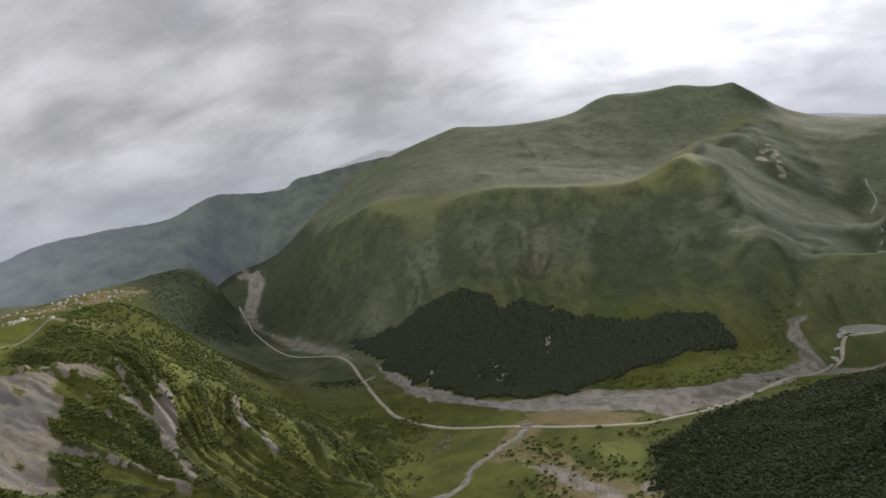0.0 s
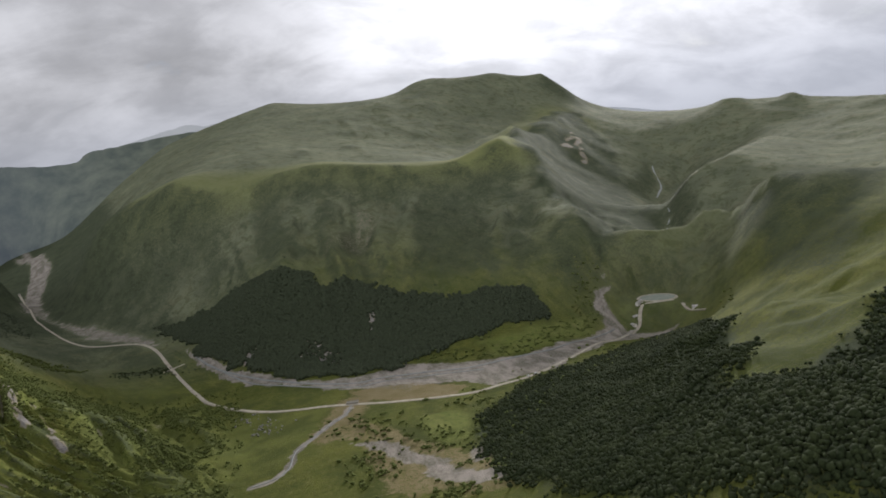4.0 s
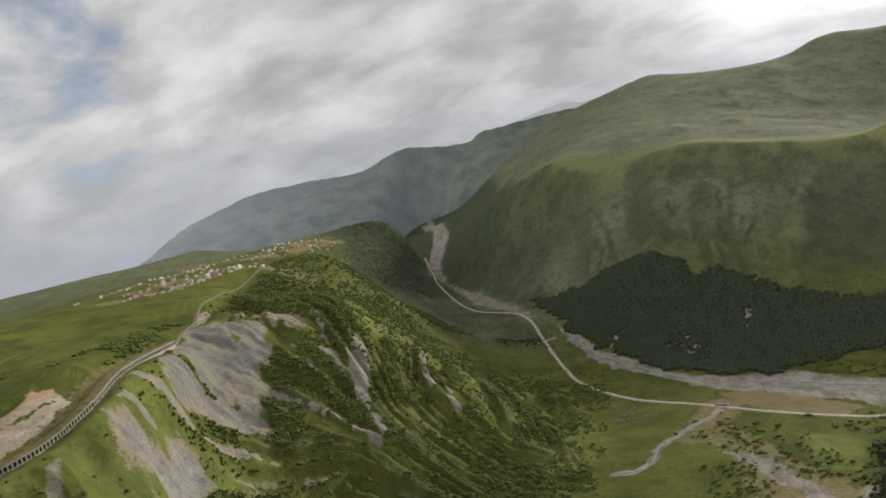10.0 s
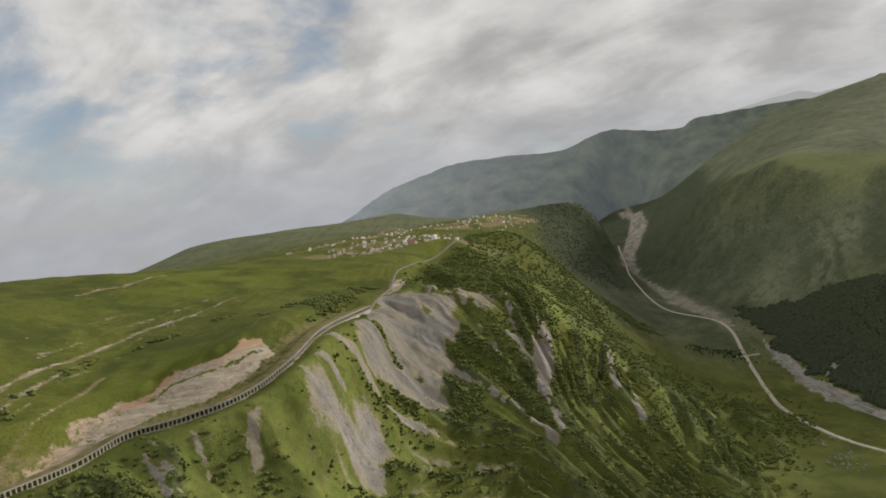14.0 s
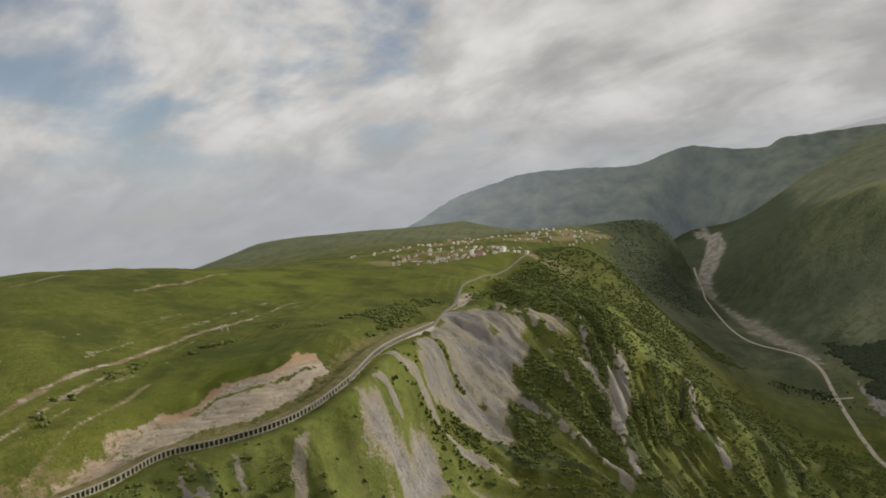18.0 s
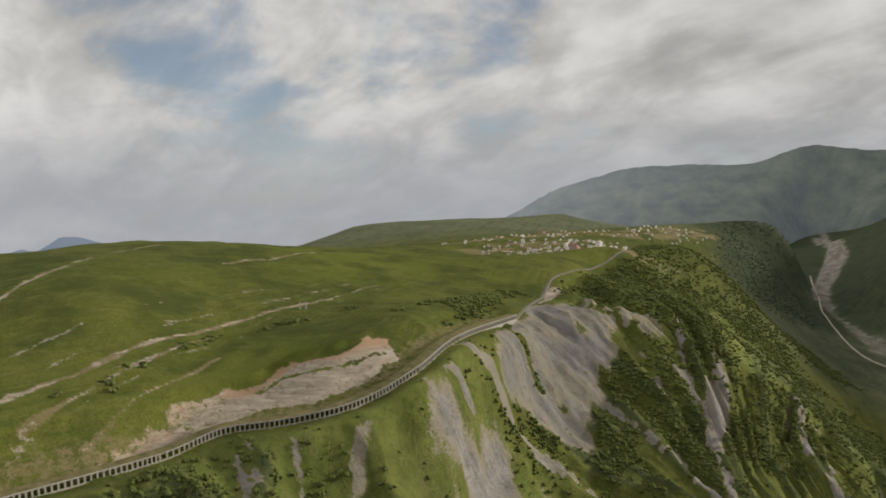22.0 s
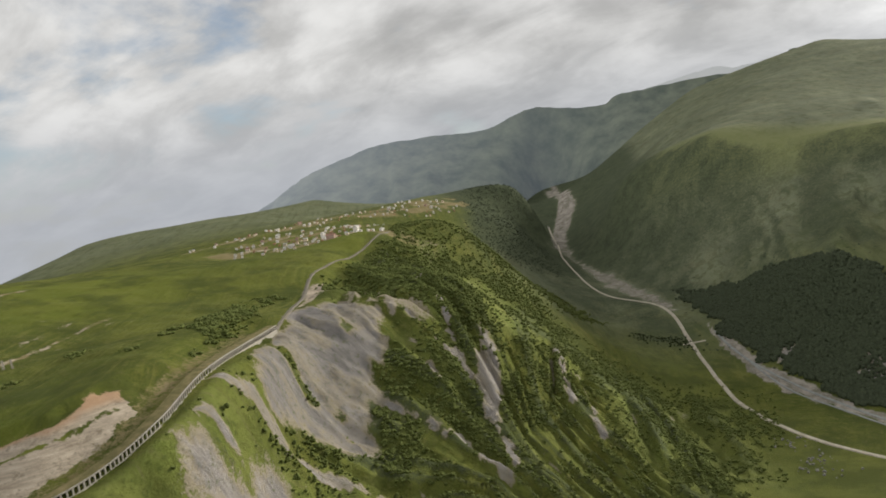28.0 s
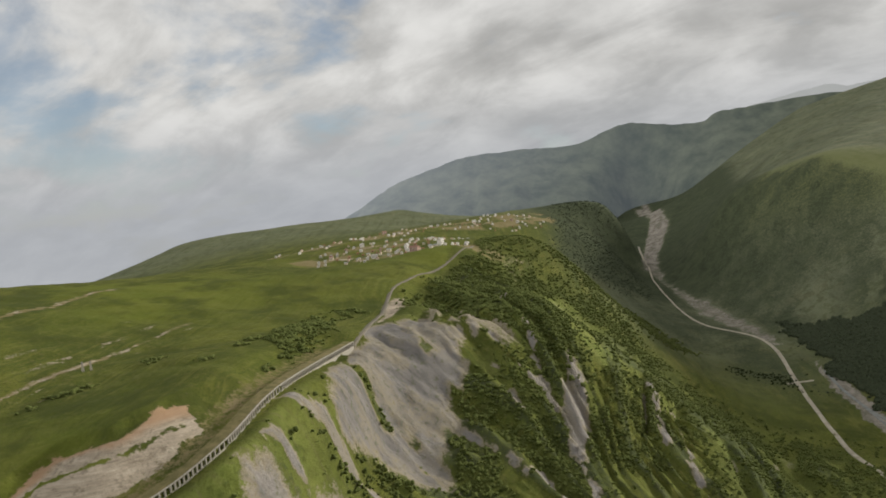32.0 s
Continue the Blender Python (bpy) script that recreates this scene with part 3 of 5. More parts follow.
    bare = mixed(nt, rim, bare, (0.270, 0.232, 0.160))
    color = mixed(nt, broken("bare"), color, bare)
    gravel = mixed(nt, ramp(nt, noise_at(nt, pos, 22, 8, 0.68, (1.0, 0.5, 1)), 0.42, 0.58), (0.135, 0.125, 0.095), (0.285, 0.255, 0.220))
    gravel = mixed(nt, ramp(nt, grit, 0.48, 0.62, 0, 0.5), gravel, (0.38, 0.35, 0.31))
    color = mixed(nt, broken("gravel"), color, gravel)
    cut = mixed(nt, ramp(nt, noise_at(nt, pos, 7.0, 7, 0.68, (0.4, 0.4, 4.5)), 0.36, 0.64), (0.255, 0.215, 0.165), (0.44, 0.375, 0.295))
    cut = mixed(nt, ramp(nt, noise_at(nt, pos, 6, 9, 0.74), 0.53, 0.61, 0, 0.55), cut, (0.135, 0.115, 0.080))
    cut = mixed(nt, math_of(nt, "MULTIPLY", mask("rust"), 0.85), cut, (0.35, 0.225, 0.135))
    color = mixed(nt, broken("cut"), color, cut)
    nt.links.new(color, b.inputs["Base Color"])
    rough = math_of(nt, "ADD", math_of(nt, "MULTIPLY", fine, 1.2), tuft)
    rough = math_of(nt, "ADD", rough, math_of(nt, "MULTIPLY", math_of(nt, "MULTIPLY", streak, mask("bare")), 1.4))
    bump(nt, b, rough, 0.8, 1.2)
    return m


GROUND = ground_material()
LEAF_LIGHT = mottled("shrub_leaves", (0.092, 0.118, 0.034), (0.172, 0.194, 0.064), 2.2, 0.9, island=True, leafy=0.35)
LEAF_DARK = mottled("forest_leaves", (0.034, 0.043, 0.026), (0.057, 0.068, 0.040), 4.0, 0.9, island=True)
# darker leaves: the shade on the spur is put into their colour
LEAF_SHADED = mottled("shade_tinted_wood_leaves", (0.015, 0.022, 0.010), (0.044, 0.055, 0.023), 26.0, 0.9, island=True)
CONCRETE = mottled("weathered_concrete", (0.20, 0.185, 0.155), (0.36, 0.335, 0.285), 1.2, 0.85, 0.02)
SOIL = mottled("soil_and_turf", (0.10, 0.095, 0.04), (0.20, 0.165, 0.085), 6.0, 0.95, 0.1)
ASPHALT = mottled("worn_asphalt", (0.105, 0.094, 0.072), (0.185, 0.165, 0.128), 5.0, 0.85)
DIRT = mottled("pale_dirt_track", (0.30, 0.27, 0.215), (0.46, 0.42, 0.34), 7.0, 0.95)
WATER = mottled("shallow_water", (0.15, 0.16, 0.155), (0.25, 0.255, 0.24), 9.0, 0.75)
FOAM = mottled("white_water", (0.22, 0.24, 0.23), (0.36, 0.37, 0.35), 2.5, 0.95)
LAKE = mottled("milky_pond_water", (0.25, 0.29, 0.25), (0.36, 0.38, 0.33), 14.0, 0.12)
STONE = mottled("grey_boulder_stone", (0.16, 0.155, 0.145), (0.34, 0.325, 0.30), 1.5, 0.9, 0.1)
GLASS = mottled("dark_window_glass", (0.02, 0.025, 0.03), (0.05, 0.055, 0.06), 2.0, 0.15)
PLASTER = [mottled("plaster_" + n, tuple(v * 0.8 for v in c), c, 2.5, 0.9) for n, c in
           (("white", (0.62, 0.59, 0.54)), ("cream", (0.60, 0.52, 0.40)), ("grey", (0.40, 0.39, 0.37)), ("brown", (0.28, 0.19, 0.12)), ("brick", (0.36, 0.26, 0.21)))]
ROOFING = [mottled("roofing_" + n, tuple(v * 0.75 for v in c), c, 2.0, 0.55) for n, c in
           (("red", (0.27, 0.14, 0.11)), ("grey", (0.30, 0.31, 0.32)), ("rust", (0.30, 0.14, 0.07)), ("blue", (0.16, 0.22, 0.30)), ("pale", (0.46, 0.44, 0.41)))]


# ---- the lie of the land ----
LINES = [VALLEY_ROAD, RIVER_BANK, FAR_RIVER, MEADOW, EAST_FOOT, EAST_SPUR, UPSTREAM, EAST_SKYLINE, SUMMIT, SPUR_RIDGE, BENCH, MOUNTAIN_SIDE, FOREST_EDGE,
         BACK_SIDE, DARK_HILL, VILLAGE, HUMP, CREST, GALLERY, CLIFF, HILL_ROAD, TERRACE, GRASS_SKYLINE, WEST_HILLS, FAR_WEST, BEYOND, BEHIND, SLOPE_FOOT]
SOFT = 45.0


def fit_land():
    p = np.array([q for line in LINES for q in (curve(line, 140) if line in (VALLEY_ROAD, RIVER_BANK, GALLERY, HILL_ROAD, SUMMIT) else line)], float)
    keep = [0]
    for i in range(1, len(p)):
        if np.hypot(*(p[keep, :2] - p[i, :2]).T).min() > 12:
            keep.append(i)
    p = p[keep]
    k = np.sqrt(np.hypot(p[:, None, 0] - p[None, :, 0], p[:, None, 1] - p[None, :, 1]) ** 2 + SOFT**2)
    n = len(p)
    a = np.zeros((n + 1, n + 1))
    a[:n, :n], a[:n, n], a[n, :n] = k - 6.0 * np.eye(n), 1, 1
    w = np.linalg.solve(a, np.r_[p[:, 2], 0])
    return p[:, :2], w


LAND_P, LAND_W = fit_land()


def base_height(x, y):
    x, y = np.asarray(x, float), np.asarray(y, float)
    z = np.full(x.shape, LAND_W[-1])
    for (px, py), w in zip(LAND_P, LAND_W):
        z += w * np.sqrt((x - px) ** 2 + (y - py) ** 2 + SOFT**2)
    return z


GALLERY_WAY = [p for p in curve(GALLERY[:11], 3.0)]
UPPER_ROAD = curve(GALLERY[10:] + HILL_ROAD[1:] + [(-745, 1170, 300)], 8.0)
WEST_EDGE = [(p[0], p[1]) for p in GALLERY_WAY[::6]] + [(p[0], p[1]) for p in UPPER_ROAD[::4]]


GALLERY_RUN = [0.0] + list(itertools.accumulate(math.hypot(q[0] - p[0], q[1] - p[1]) for p, q in zip(GALLERY_WAY, GALLERY_WAY[1:])))


def side_of(x, y, line):
    """Signed distance to a line that runs north: positive on its east."""
    best, sign = np.full(np.shape(x), 1e9), np.ones(np.shape(x))
    for p, q in zip(line[:-1], line[1:]):
        dx, dy = q[0] - p[0], q[1] - p[1]
        t = np.clip(((x - p[0]) * dx + (y - p[1]) * dy) / (dx * dx + dy * dy + 1e-9), 0, 1)
        ex, ey = x - p[0] - t * dx, y - p[1] - t * dy
        d = np.hypot(ex, ey)
        near = d < best
        best, sign = np.where(near, d, best), np.where(near, np.sign(ex * dy - ey * dx), sign)
    return best * sign


def ridged(u, v, size, stretch, seed):
    n = value_noise(u / size, v / (size * stretch), seed) * 0.65 + value_noise(u / size * 2.1 + 5.2, v / (size * stretch) * 2.1, seed + 1) * 0.35
    return 1 - np.abs(2 * n - 1) * 1.6


def fall_line(x, y):
    """Across the run of the gullies, in metres: north and south of the bowl under the cliffs they draw together to its mouth."""
    off = y - 645
    pull = np.where(off > 0, smooth(off, 460, 320), smooth(-off, 300, 150))
    return 645 + off * (1 + pull * (190 / np.maximum(-290 - x, 55) - 1))


def west_slope(x, y):
    """How far a place lies on the eroded slope under the road (0 to 1), and the ribs between its gullies."""
    edge = side_of(x, y, WEST_EDGE)
    weight = smooth(edge, 6, 45) * smooth(x, -110, -220) * smooth(y, 1250, 1000) * smooth(y, -60, 60)
    facet = smooth((y - 1000) * 0.85 + (x + 540) * 0.53, -40, 50)
    warp = 30 * fbm(x, y, 100, 4, 31)
    ua, va = fall_line(x, y) + warp, x
    ub, vb = x * 0.9 + 0.45 * y + warp, y
    big = ridged(ua, va, 58, 4.5, 3) * (1 - facet) + ridged(ub, vb, 66, 4.0, 9) * facet
    small = ridged(ua, va, 19, 4.0, 13) * (1 - facet) + ridged(ub, vb, 19, 4.5, 19) * facet
    return weight, big, small


def ring_mask(x, y, ring, soft, ragged=0.0):
    ring = [(float(a), float(b)) for a, b in ring]
    if ragged:
        x, y = x + ragged * fbm(x, y, ragged * 1.6, 5, 141, 0.6), y + ragged * fbm(x, y, ragged * 1.6, 5, 147, 0.6)
    d = line_distance(x, y, ring + ring[:1])[0]
    return smooth(np.where(inside(x, y, ring), d, -d), -soft, soft)


def runnels(x, y):
    """Ribs and finer runnels that run down the bare cliffs."""
    u, v = fall_line(x, y) + 12 * fbm(x, y, 50, 4, 151), x
    return ridged(u, v, 22, 4.0, 153) ** 2, ridged(u + 3 * fbm(x, y, 16, 3, 157), v, 9.0, 4.5, 159)


POND = (sum(p[0] for p in LAKE_RING) / len(LAKE_RING), sum(p[1] for p in LAKE_RING) / len(LAKE_RING))
POND = (*POND, float(base_height(*POND)))


def land_height(x, y):
    x, y = np.atleast_1d(np.asarray(x, float)), np.atleast_1d(np.asarray(y, float))
    z = base_height(x, y)
    # cut on the valley side of the avalanche gallery
    edge = side_of(x, y, GALLERY_WAY[::5])
    run = smooth(y, 40, 60) * smooth(y, 615, 585)
    d, along = line_distance(x, y, GALLERY_WAY)
    level = np.interp(along, GALLERY_RUN, [p[2] for p in GALLERY_WAY])
    near = smooth(d, 46, 9) * run
    z = z * (1 - near) + level * near
    z -= 4.3 * smooth(edge, -1.0, 3.0) * smooth(edge, 70, 16) * run
    z -= 2.0 * np.exp(-((edge + 20) / 16) ** 2) * run
    # quarried bank above the road
    bank = side_of(x, y, SCARP_TOP) + 5 * fbm(x, y, 16, 3, 37)
    face = smooth(y, 90, 140) * smooth(y, 465, 440)
    z += 6.0 * smooth(bank, 5, -3) * smooth(bank, -130, -20) * face * smooth(edge, -10, -22)
    z += 1.6 * fbm(x, y, 7, 3, 39) * smooth(np.abs(bank - 8), 16, 5) * face
    weight, big, small = west_slope(x, y)
    cliff = np.maximum(ring_mask(x, y, SCREE_RING, 14), ring_mask(x, y, LOW_SCREE_RING, 10))
    z += weight * (1 - 0.65 * cliff) * (1 - 0.8 * ring_mask(x, y, SPUR_GRASS_RING, 30)) * (17 * (big - 0.45) + 9 * (0.25 + 0.9 * smooth(0.5 + fbm(x, y, 90, 3, 45), 0.25, 0.8)) * (small - 0.45) + 5 * fbm(x, y, 28, 4, 49) + 2.2 * fbm(x, y, 11, 3, 41))
    # ribs and runnels of the bare cliffs
    on = cliff > 0.01
    if on.any():
        rib, runnel = runnels(x[on], y[on])
        z[on] += cliff[on] * (3.6 * (rib - 0.5) + 2.4 * (runnel - 0.5) + 3.6 * fbm(x[on], y[on], 17, 5, 43, 0.65) - 3)
    # grass hill: low rolls and terracettes
    hill = smooth(edge, -30, -120) * smooth(x, -2200, -1200)
    z += hill * (6.0 * fbm(x, y, 160, 4, 51) + 2.2 * fbm(x, y, 48, 4, 55) + 1.2 * fbm(x, y, 20, 3, 57))
    # flanks of the mountain across the river: gullies under the bench, smooth above it
    far = np.hypot(x, y)
    az = np.arctan2(-x, y)
    across = smooth(np.minimum(line_distance(x, y, RIVER_BANK)[0], 900), 60, 400) * smooth(y, 1050, 1300) * smooth(x - 0.45 * (y - 1500), -520, -250)
    under = across * smooth(far, 2020, 1640)
    u = az * 1700 + 45 * fbm(x, y, 300, 3, 61)
    z += under * (40 * (ridged(u, far, 170, 5.0, 63) - 0.45) + 26 * (ridged(u + 20 * fbm(x, y, 90, 3, 65), far, 62, 5.0, 67) - 0.45) + 12 * (ridged(u + 10 * fbm(x, y, 50, 3, 68), far, 27, 6.0, 69) - 0.45) + 16 * fbm(x, y, 80, 6, 71, 0.62))
    over = across * smooth(far, 2050, 2600) * smooth(far, 4150, 3600)
    z += over * (20 * (ridged(u, far, 330, 7.0, 73) - 0.45) + 13 * (ridged(u + 25 * fbm(x, y, 160, 3, 74), far, 90, 7.0, 75) - 0.45) + 12 * fbm(x, y, 120, 6, 77, 0.62))
    # sharp crests of its spurs, the edge of its bench, and the gorge between the slopes
    for line, much, wide in ((SPUR_RIDGE, 85, 170), (RIDGE_A, 75, 110), (RIDGE_B, 36, 70), (RIDGE_C, 60, 90), (RIDGE_D, 75, 140), (RIDGE_E, 26, 60), (BENCH_EDGE, 22, 90)):
        d = line_distance(x, y, [(p[0], p[1]) for p in line])[0]
        z += much * np.exp(-(d + 6 * fbm(x, y, 60, 3, 79)) / wide) - much * 0.25 * np.exp(-((d - 2.2 * wide) / wide) ** 2)
    z += 20 * np.exp(-np.hypot(x - SUMMIT[13][0], y - SUMMIT[13][1]) / 45)
    d = line_distance(x, y, GORGE)[0]
    up = smooth(far, 1700, 2900)
    z -= (62 + 110 * up) * np.exp(-d / (85 + 190 * up))
    # wooded spur on the near side
    z += smooth(x, 180, 330) * smooth(y, 1000, 700) * smooth(y, -200, 150) * (26 * fbm(x, y, 120, 4, 91))
    z += smooth(far, 500, 900) * 0.8 * fbm(x, y, 40, 3, 95)
    pond = smooth(np.hypot(x - POND[0], y - POND[1]), 75, 48)
    return z * (1 - pond) + POND[2] * pond


def height_at(x, y):
    return float(land_height(x, y)[0])


def spaced(lo, fine_lo, fine_hi, hi, step, growth=1.03, most=30.0):
    mid = list(np.arange(fine_lo, fine_hi, step))
    up, down, s = [fine_hi], [fine_lo], step
    while up[-1] < hi:
        s = min(s * growth, most)
        up.append(up[-1] + s)
    s = step
    while down[-1] > lo:
        s = min(s * growth, most)
        down.append(down[-1] - s)
    return np.array(down[:0:-1] + mid + up)


def mesh_of(name, co, faces, smooth_faces=True):
    """A mesh from an array of places and an array of faces with equal corners."""
    me = bpy.data.meshes.new(name)
    n, k = faces.shape
    me.vertices.add(len(co)), me.loops.add(n * k), me.polygons.add(n)
    me.vertices.foreach_set("co", np.asarray(co, np.float32).ravel())
    me.loops.foreach_set("vertex_index", faces.ravel().astype(np.int32))
    me.polygons.foreach_set("loop_start", (np.arange(n) * k).astype(np.int32))
    me.polygons.foreach_set("use_smooth", np.full(n, smooth_faces))
    me.update(calc_edges=True)
    return me


def masks(x, y):
    """What covers the ground, and where sunlight is painted on it: 0 to 1 for each kind."""
    weight, big, small = west_slope(x, y)
    rough = 0.5 + fbm(x, y, 30, 4, 101)
    m = {}
    bare = np.zeros(x.shape)
    for ring, soft, much, ragged in ((SCREE_RING, 9, 1.0, 20), (LOW_SCREE_RING, 7, 0.97, 16), (GULLY_SCREE_RING, 3, 1.0, 8), (SMALL_SCREE_RING, 3, 1.0, 6), (DARK_GULLY_RING, 3, 0.9, 6),
                                     (SIDE_SCREE_RING, 30, 0.45, 30), (CRAG_RING, 8, 0.4, 14), (PINNACLE_RING, 4, 0.85, 5)):
        bare = np.maximum(bare, much * ring_mask(x, y, ring, soft, ragged))
    rib, runnel = runnels(x, y)
    patchy = smooth(0.5 + fbm(x, y, 24, 5, 225, 0.6) + 0.35 * (runnel - 0.4), 0.66, 0.40)
    bare *= 1 - 0.2 * (1 - patchy)
    for line in (RIB_ONE, RIB_TWO, RIB_THREE):
        bare *= 1 - 0.9 * smooth(line_distance(x, y, line)[0] + 5 * fbm(x, y, 14, 3, 163), 9, 4)
    for line, wide in ((ISLAND_ONE, 8), (ISLAND_TWO, 6), (ISLAND_THREE, 8), (ISLAND_FOUR, 5)):
        bare *= 1 - smooth(line_distance(x, y, line)[0] + 4 * fbm(x, y, 9, 3, 167), wide, wide * 0.5)
    for line, width in ((GULLY_ONE, 4), (GULLY_TWO, 4.5), (GULLY_THREE, 3.5), (GULLY_FOUR, 3.5), (GULLY_FIVE, 3), (GULLY_SIX, 4), (GULLY_SEVEN, 2.5), (GULLY_EIGHT, 2.2), (GULLY_NINE, 4), (DIRT_STREAK, 2.2),
                        (SLIDE_A, 15), (SLIDE_B, 13), (SLIDE_C, 11), (SLIDE_D, 8), (HIGH_SCREE, 14)):
        d, along = line_distance(x, y, line)
        taper = width * (0.5 + 0.6 * smooth(along, 0, 30) * (0.55 + 0.9 * smooth(0.5 + fbm(x, y, 40, 2, 203), 0.2, 0.8)))
        bare = np.maximum(bare, smooth(d + taper * 2.2 * fbm(x, y, 10, 4, 171, 0.6), taper * 1.2, taper * 0.2) * (0.55 + 0.5 * smooth(rough, 0.1, 0.5)))
    bare = np.maximum(bare, 0.62 * weight * smooth(big, 0.30, 0.08) * smooth(rough, 0.35, 0.7))
    bare = np.maximum(bare, 0.85 * weight * smooth(small, 0.05, -0.15) * smooth(rough, 0.5, 0.9))
    fringe = np.maximum(ring_mask(x, y, SCREE_RING, 40), ring_mask(x, y, LOW_SCREE_RING, 30))
    bare = np.maximum(bare, 0.75 * fringe * smooth(runnel, 0.25, 0.0) * weight)
    bare *= 1 - 0.75 * smooth(rib + 0.8 * fbm(x, y, 22, 3, 197), 0.95, 1.25) * smooth(0.5 + fbm(x, y, 40, 2, 199), 0.45, 0.65)
    m["bare"] = bare
    down = fall_line(x, y) + 5 * fbm(x, y, 60, 3, 151) + 1.5 * fbm(x, y, 9, 3, 193)
    far = np.arctan2(-x, y) * 190 + 5 * fbm(x, y, 260, 3, 61)
    level = side_of(x, y, WEST_EDGE)
    m["flow"] = np.where(np.hypot(x, y) > 1250, far, np.where(level < 0, 0.8 * level + 14 * fbm(x, y, 120, 3, 201), down)) * 0.01
    m["crag"] = smooth(level, 130, 45) * ring_mask(x, y, SCREE_RING, 25) * 0.85
    m["tan"] = np.clip(smooth(rib + 0.45 * runnel, 0.95, 1.25) * 0.9 + 0.4 * smooth(rough, 0.7, 1.0), 0, 1)
    channel = line_distance(x, y, FAR_CHANNEL)[0]
    gravel = np.maximum(ring_mask(x, y, GRAVEL_RING, 6, 22), np.maximum(0.62 * ring_mask(x, y, FAR_GRAVEL_RING, 12, 20), smooth(channel, 20, 10)))
    gravel = np.maximum(gravel, 0.75 * ring_mask(x, y, FAR_BED_RING, 8, 14))
    gravel = np.maximum(gravel, ring_mask(x, y, FAN_RING, 8, 28) * 0.95)
    gravel = np.maximum(gravel, ring_mask(x, y, FAN_TWO_RING, 5))
    gravel = np.maximum(gravel, smooth(line_distance(x, y, TRICKLE)[0] + 5 * fbm(x, y, 14, 3, 211), 8, 3) * 0.85)
    gravel = gravel * (1 - 0.55 * ring_mask(x, y, DRY_RING, 8))
    m["gravel"] = gravel
    streets = np.minimum.reduce([line_distance(x, y, way)[0] for way in (STREET_A, STREET_B, STREET_C, STREET_D)])
    edge = side_of(x, y, GALLERY_WAY[::5])
    m["dry"] = np.maximum(0.85 * smooth(streets, 90, 30) * smooth(rough, 0.2, 0.6), np.maximum(ring_mask(x, y, DRY_RING, 10, 25), 0.7 * smooth(line_distance(x, y, TRICKLE)[0], 45, 15) * smooth(x, -70, 10)))
    m["dry"] = np.maximum(m["dry"], 0.6 * ring_mask(x, y, FAN_DRY_RING, 12, 30))
    m["dry"] = np.maximum(m["dry"], 0.50 * smooth(edge, -34, -22) * smooth(edge, -2, -6) * smooth(y, 50, 80) * smooth(y, 600, 560))
    for line, width in ((TERRACE_ONE, 5), (TERRACE_TWO, 4), (TERRACE_THREE, 3), (HILL_TRACK, 5), (HIGH_TRACK, 6), (HIGH_TRACK_TWO, 6)):
        d = line_distance(x, y, line)[0] + 0.6 * width * fbm(x, y, 16, 4, 217)
        m["dry"] = np.maximum(m["dry"], 0.8 * smooth(d, width, width * 0.4) * (0.6 + 0.5 * smooth(rough, 0.2, 0.6)))
    wood = ring_mask(x, y, FOREST_RING, 14, 25)
    wood = np.maximum(wood, ring_mask(x, y, EAST_FOREST_RING, 18, 25))
    wood = np.maximum(wood, 0.8 * smooth(line_distance(x, y, DARK_HILL)[0], 330, 200) * smooth(x + 0.43 * y, -130, -60))
    wood = np.maximum(wood, 0.6 * weight * smooth(big, 0.55, 0.9))
    # EAST_KNOLL_RING is open grass: its cloud shade is painted with the wood tone
    for ring, much in ((HEATH_RING, 0.95), (FLANK_RING, 0.75), (BENCH_DARK_RING, 0.66), (FAR_WOOD_RING, 0.8), (FAR_FLANK_RING, 0.7), (SPUR_FOREST_RING, 0.7), (SLOPE_RING, 0.74), (EAST_KNOLL_RING, 0.42), (HOLLOW_RING, 0.62)):
        wood = np.maximum(wood, much * ring_mask(x, y, ring, 40, 60) * (0.75 + 0.35 * smooth(rough, 0.2, 0.8)))
    # slopes under the bench unevenly darkened: shade painted with the wood tone
    gully = ridged(np.arctan2(-x, y) * 1700 + 45 * fbm(x, y, 300, 3, 61), np.hypot(x, y), 120, 5.0, 221)
    wood = np.maximum(wood, ring_mask(x, y, UNDER_BENCH_RING, 50, 60) * (0.22 + 0.46 * smooth(gully + 0.6 * fbm(x, y, 90, 4, 223), 0.75, 0.2)))
    wood = np.maximum(wood, 0.85 * smooth(channel, 420, 300) * smooth(y, 1640, 1760) * smooth(x + 0.43 * y, -260, -160))
    m["wood"] = wood * (1 - gravel)
    cut = ring_mask(x, y, SCARP_RING, 3, 9) * (0.8 + 0.25 * smooth(rough, 0.2, 0.5)) * (0.62 + 0.38 * smooth(y, 225, 320))
    cut *= 1 - 0.75 * smooth(line_distance(x, y, SCARP_SEAM)[0] + 1.5 * fbm(x, y, 6, 3, 173), 2.2, 0.8)
    cut = np.maximum(cut, ring_mask(x, y, CORNER_DIRT_RING, 6, 8) * 0.85)
    for line, width, much in ((TERRACE_ONE, 4.4, 0.68), (TERRACE_TWO, 3.4, 0.56), (TERRACE_THREE, 1.8, 0.5), (HILL_TRACK, 4.5, 0.75), (HIGH_TRACK, 5, 0.65), (HIGH_TRACK_TWO, 5, 0.6), (STREET_A, 8, 0.65), (STREET_B, 8, 0.65), (STREET_C, 8, 0.6), (STREET_D, 8, 0.6)):
        d = line_distance(x, y, line)[0] + 0.9 * width * fbm(x, y, 12, 4, 179)
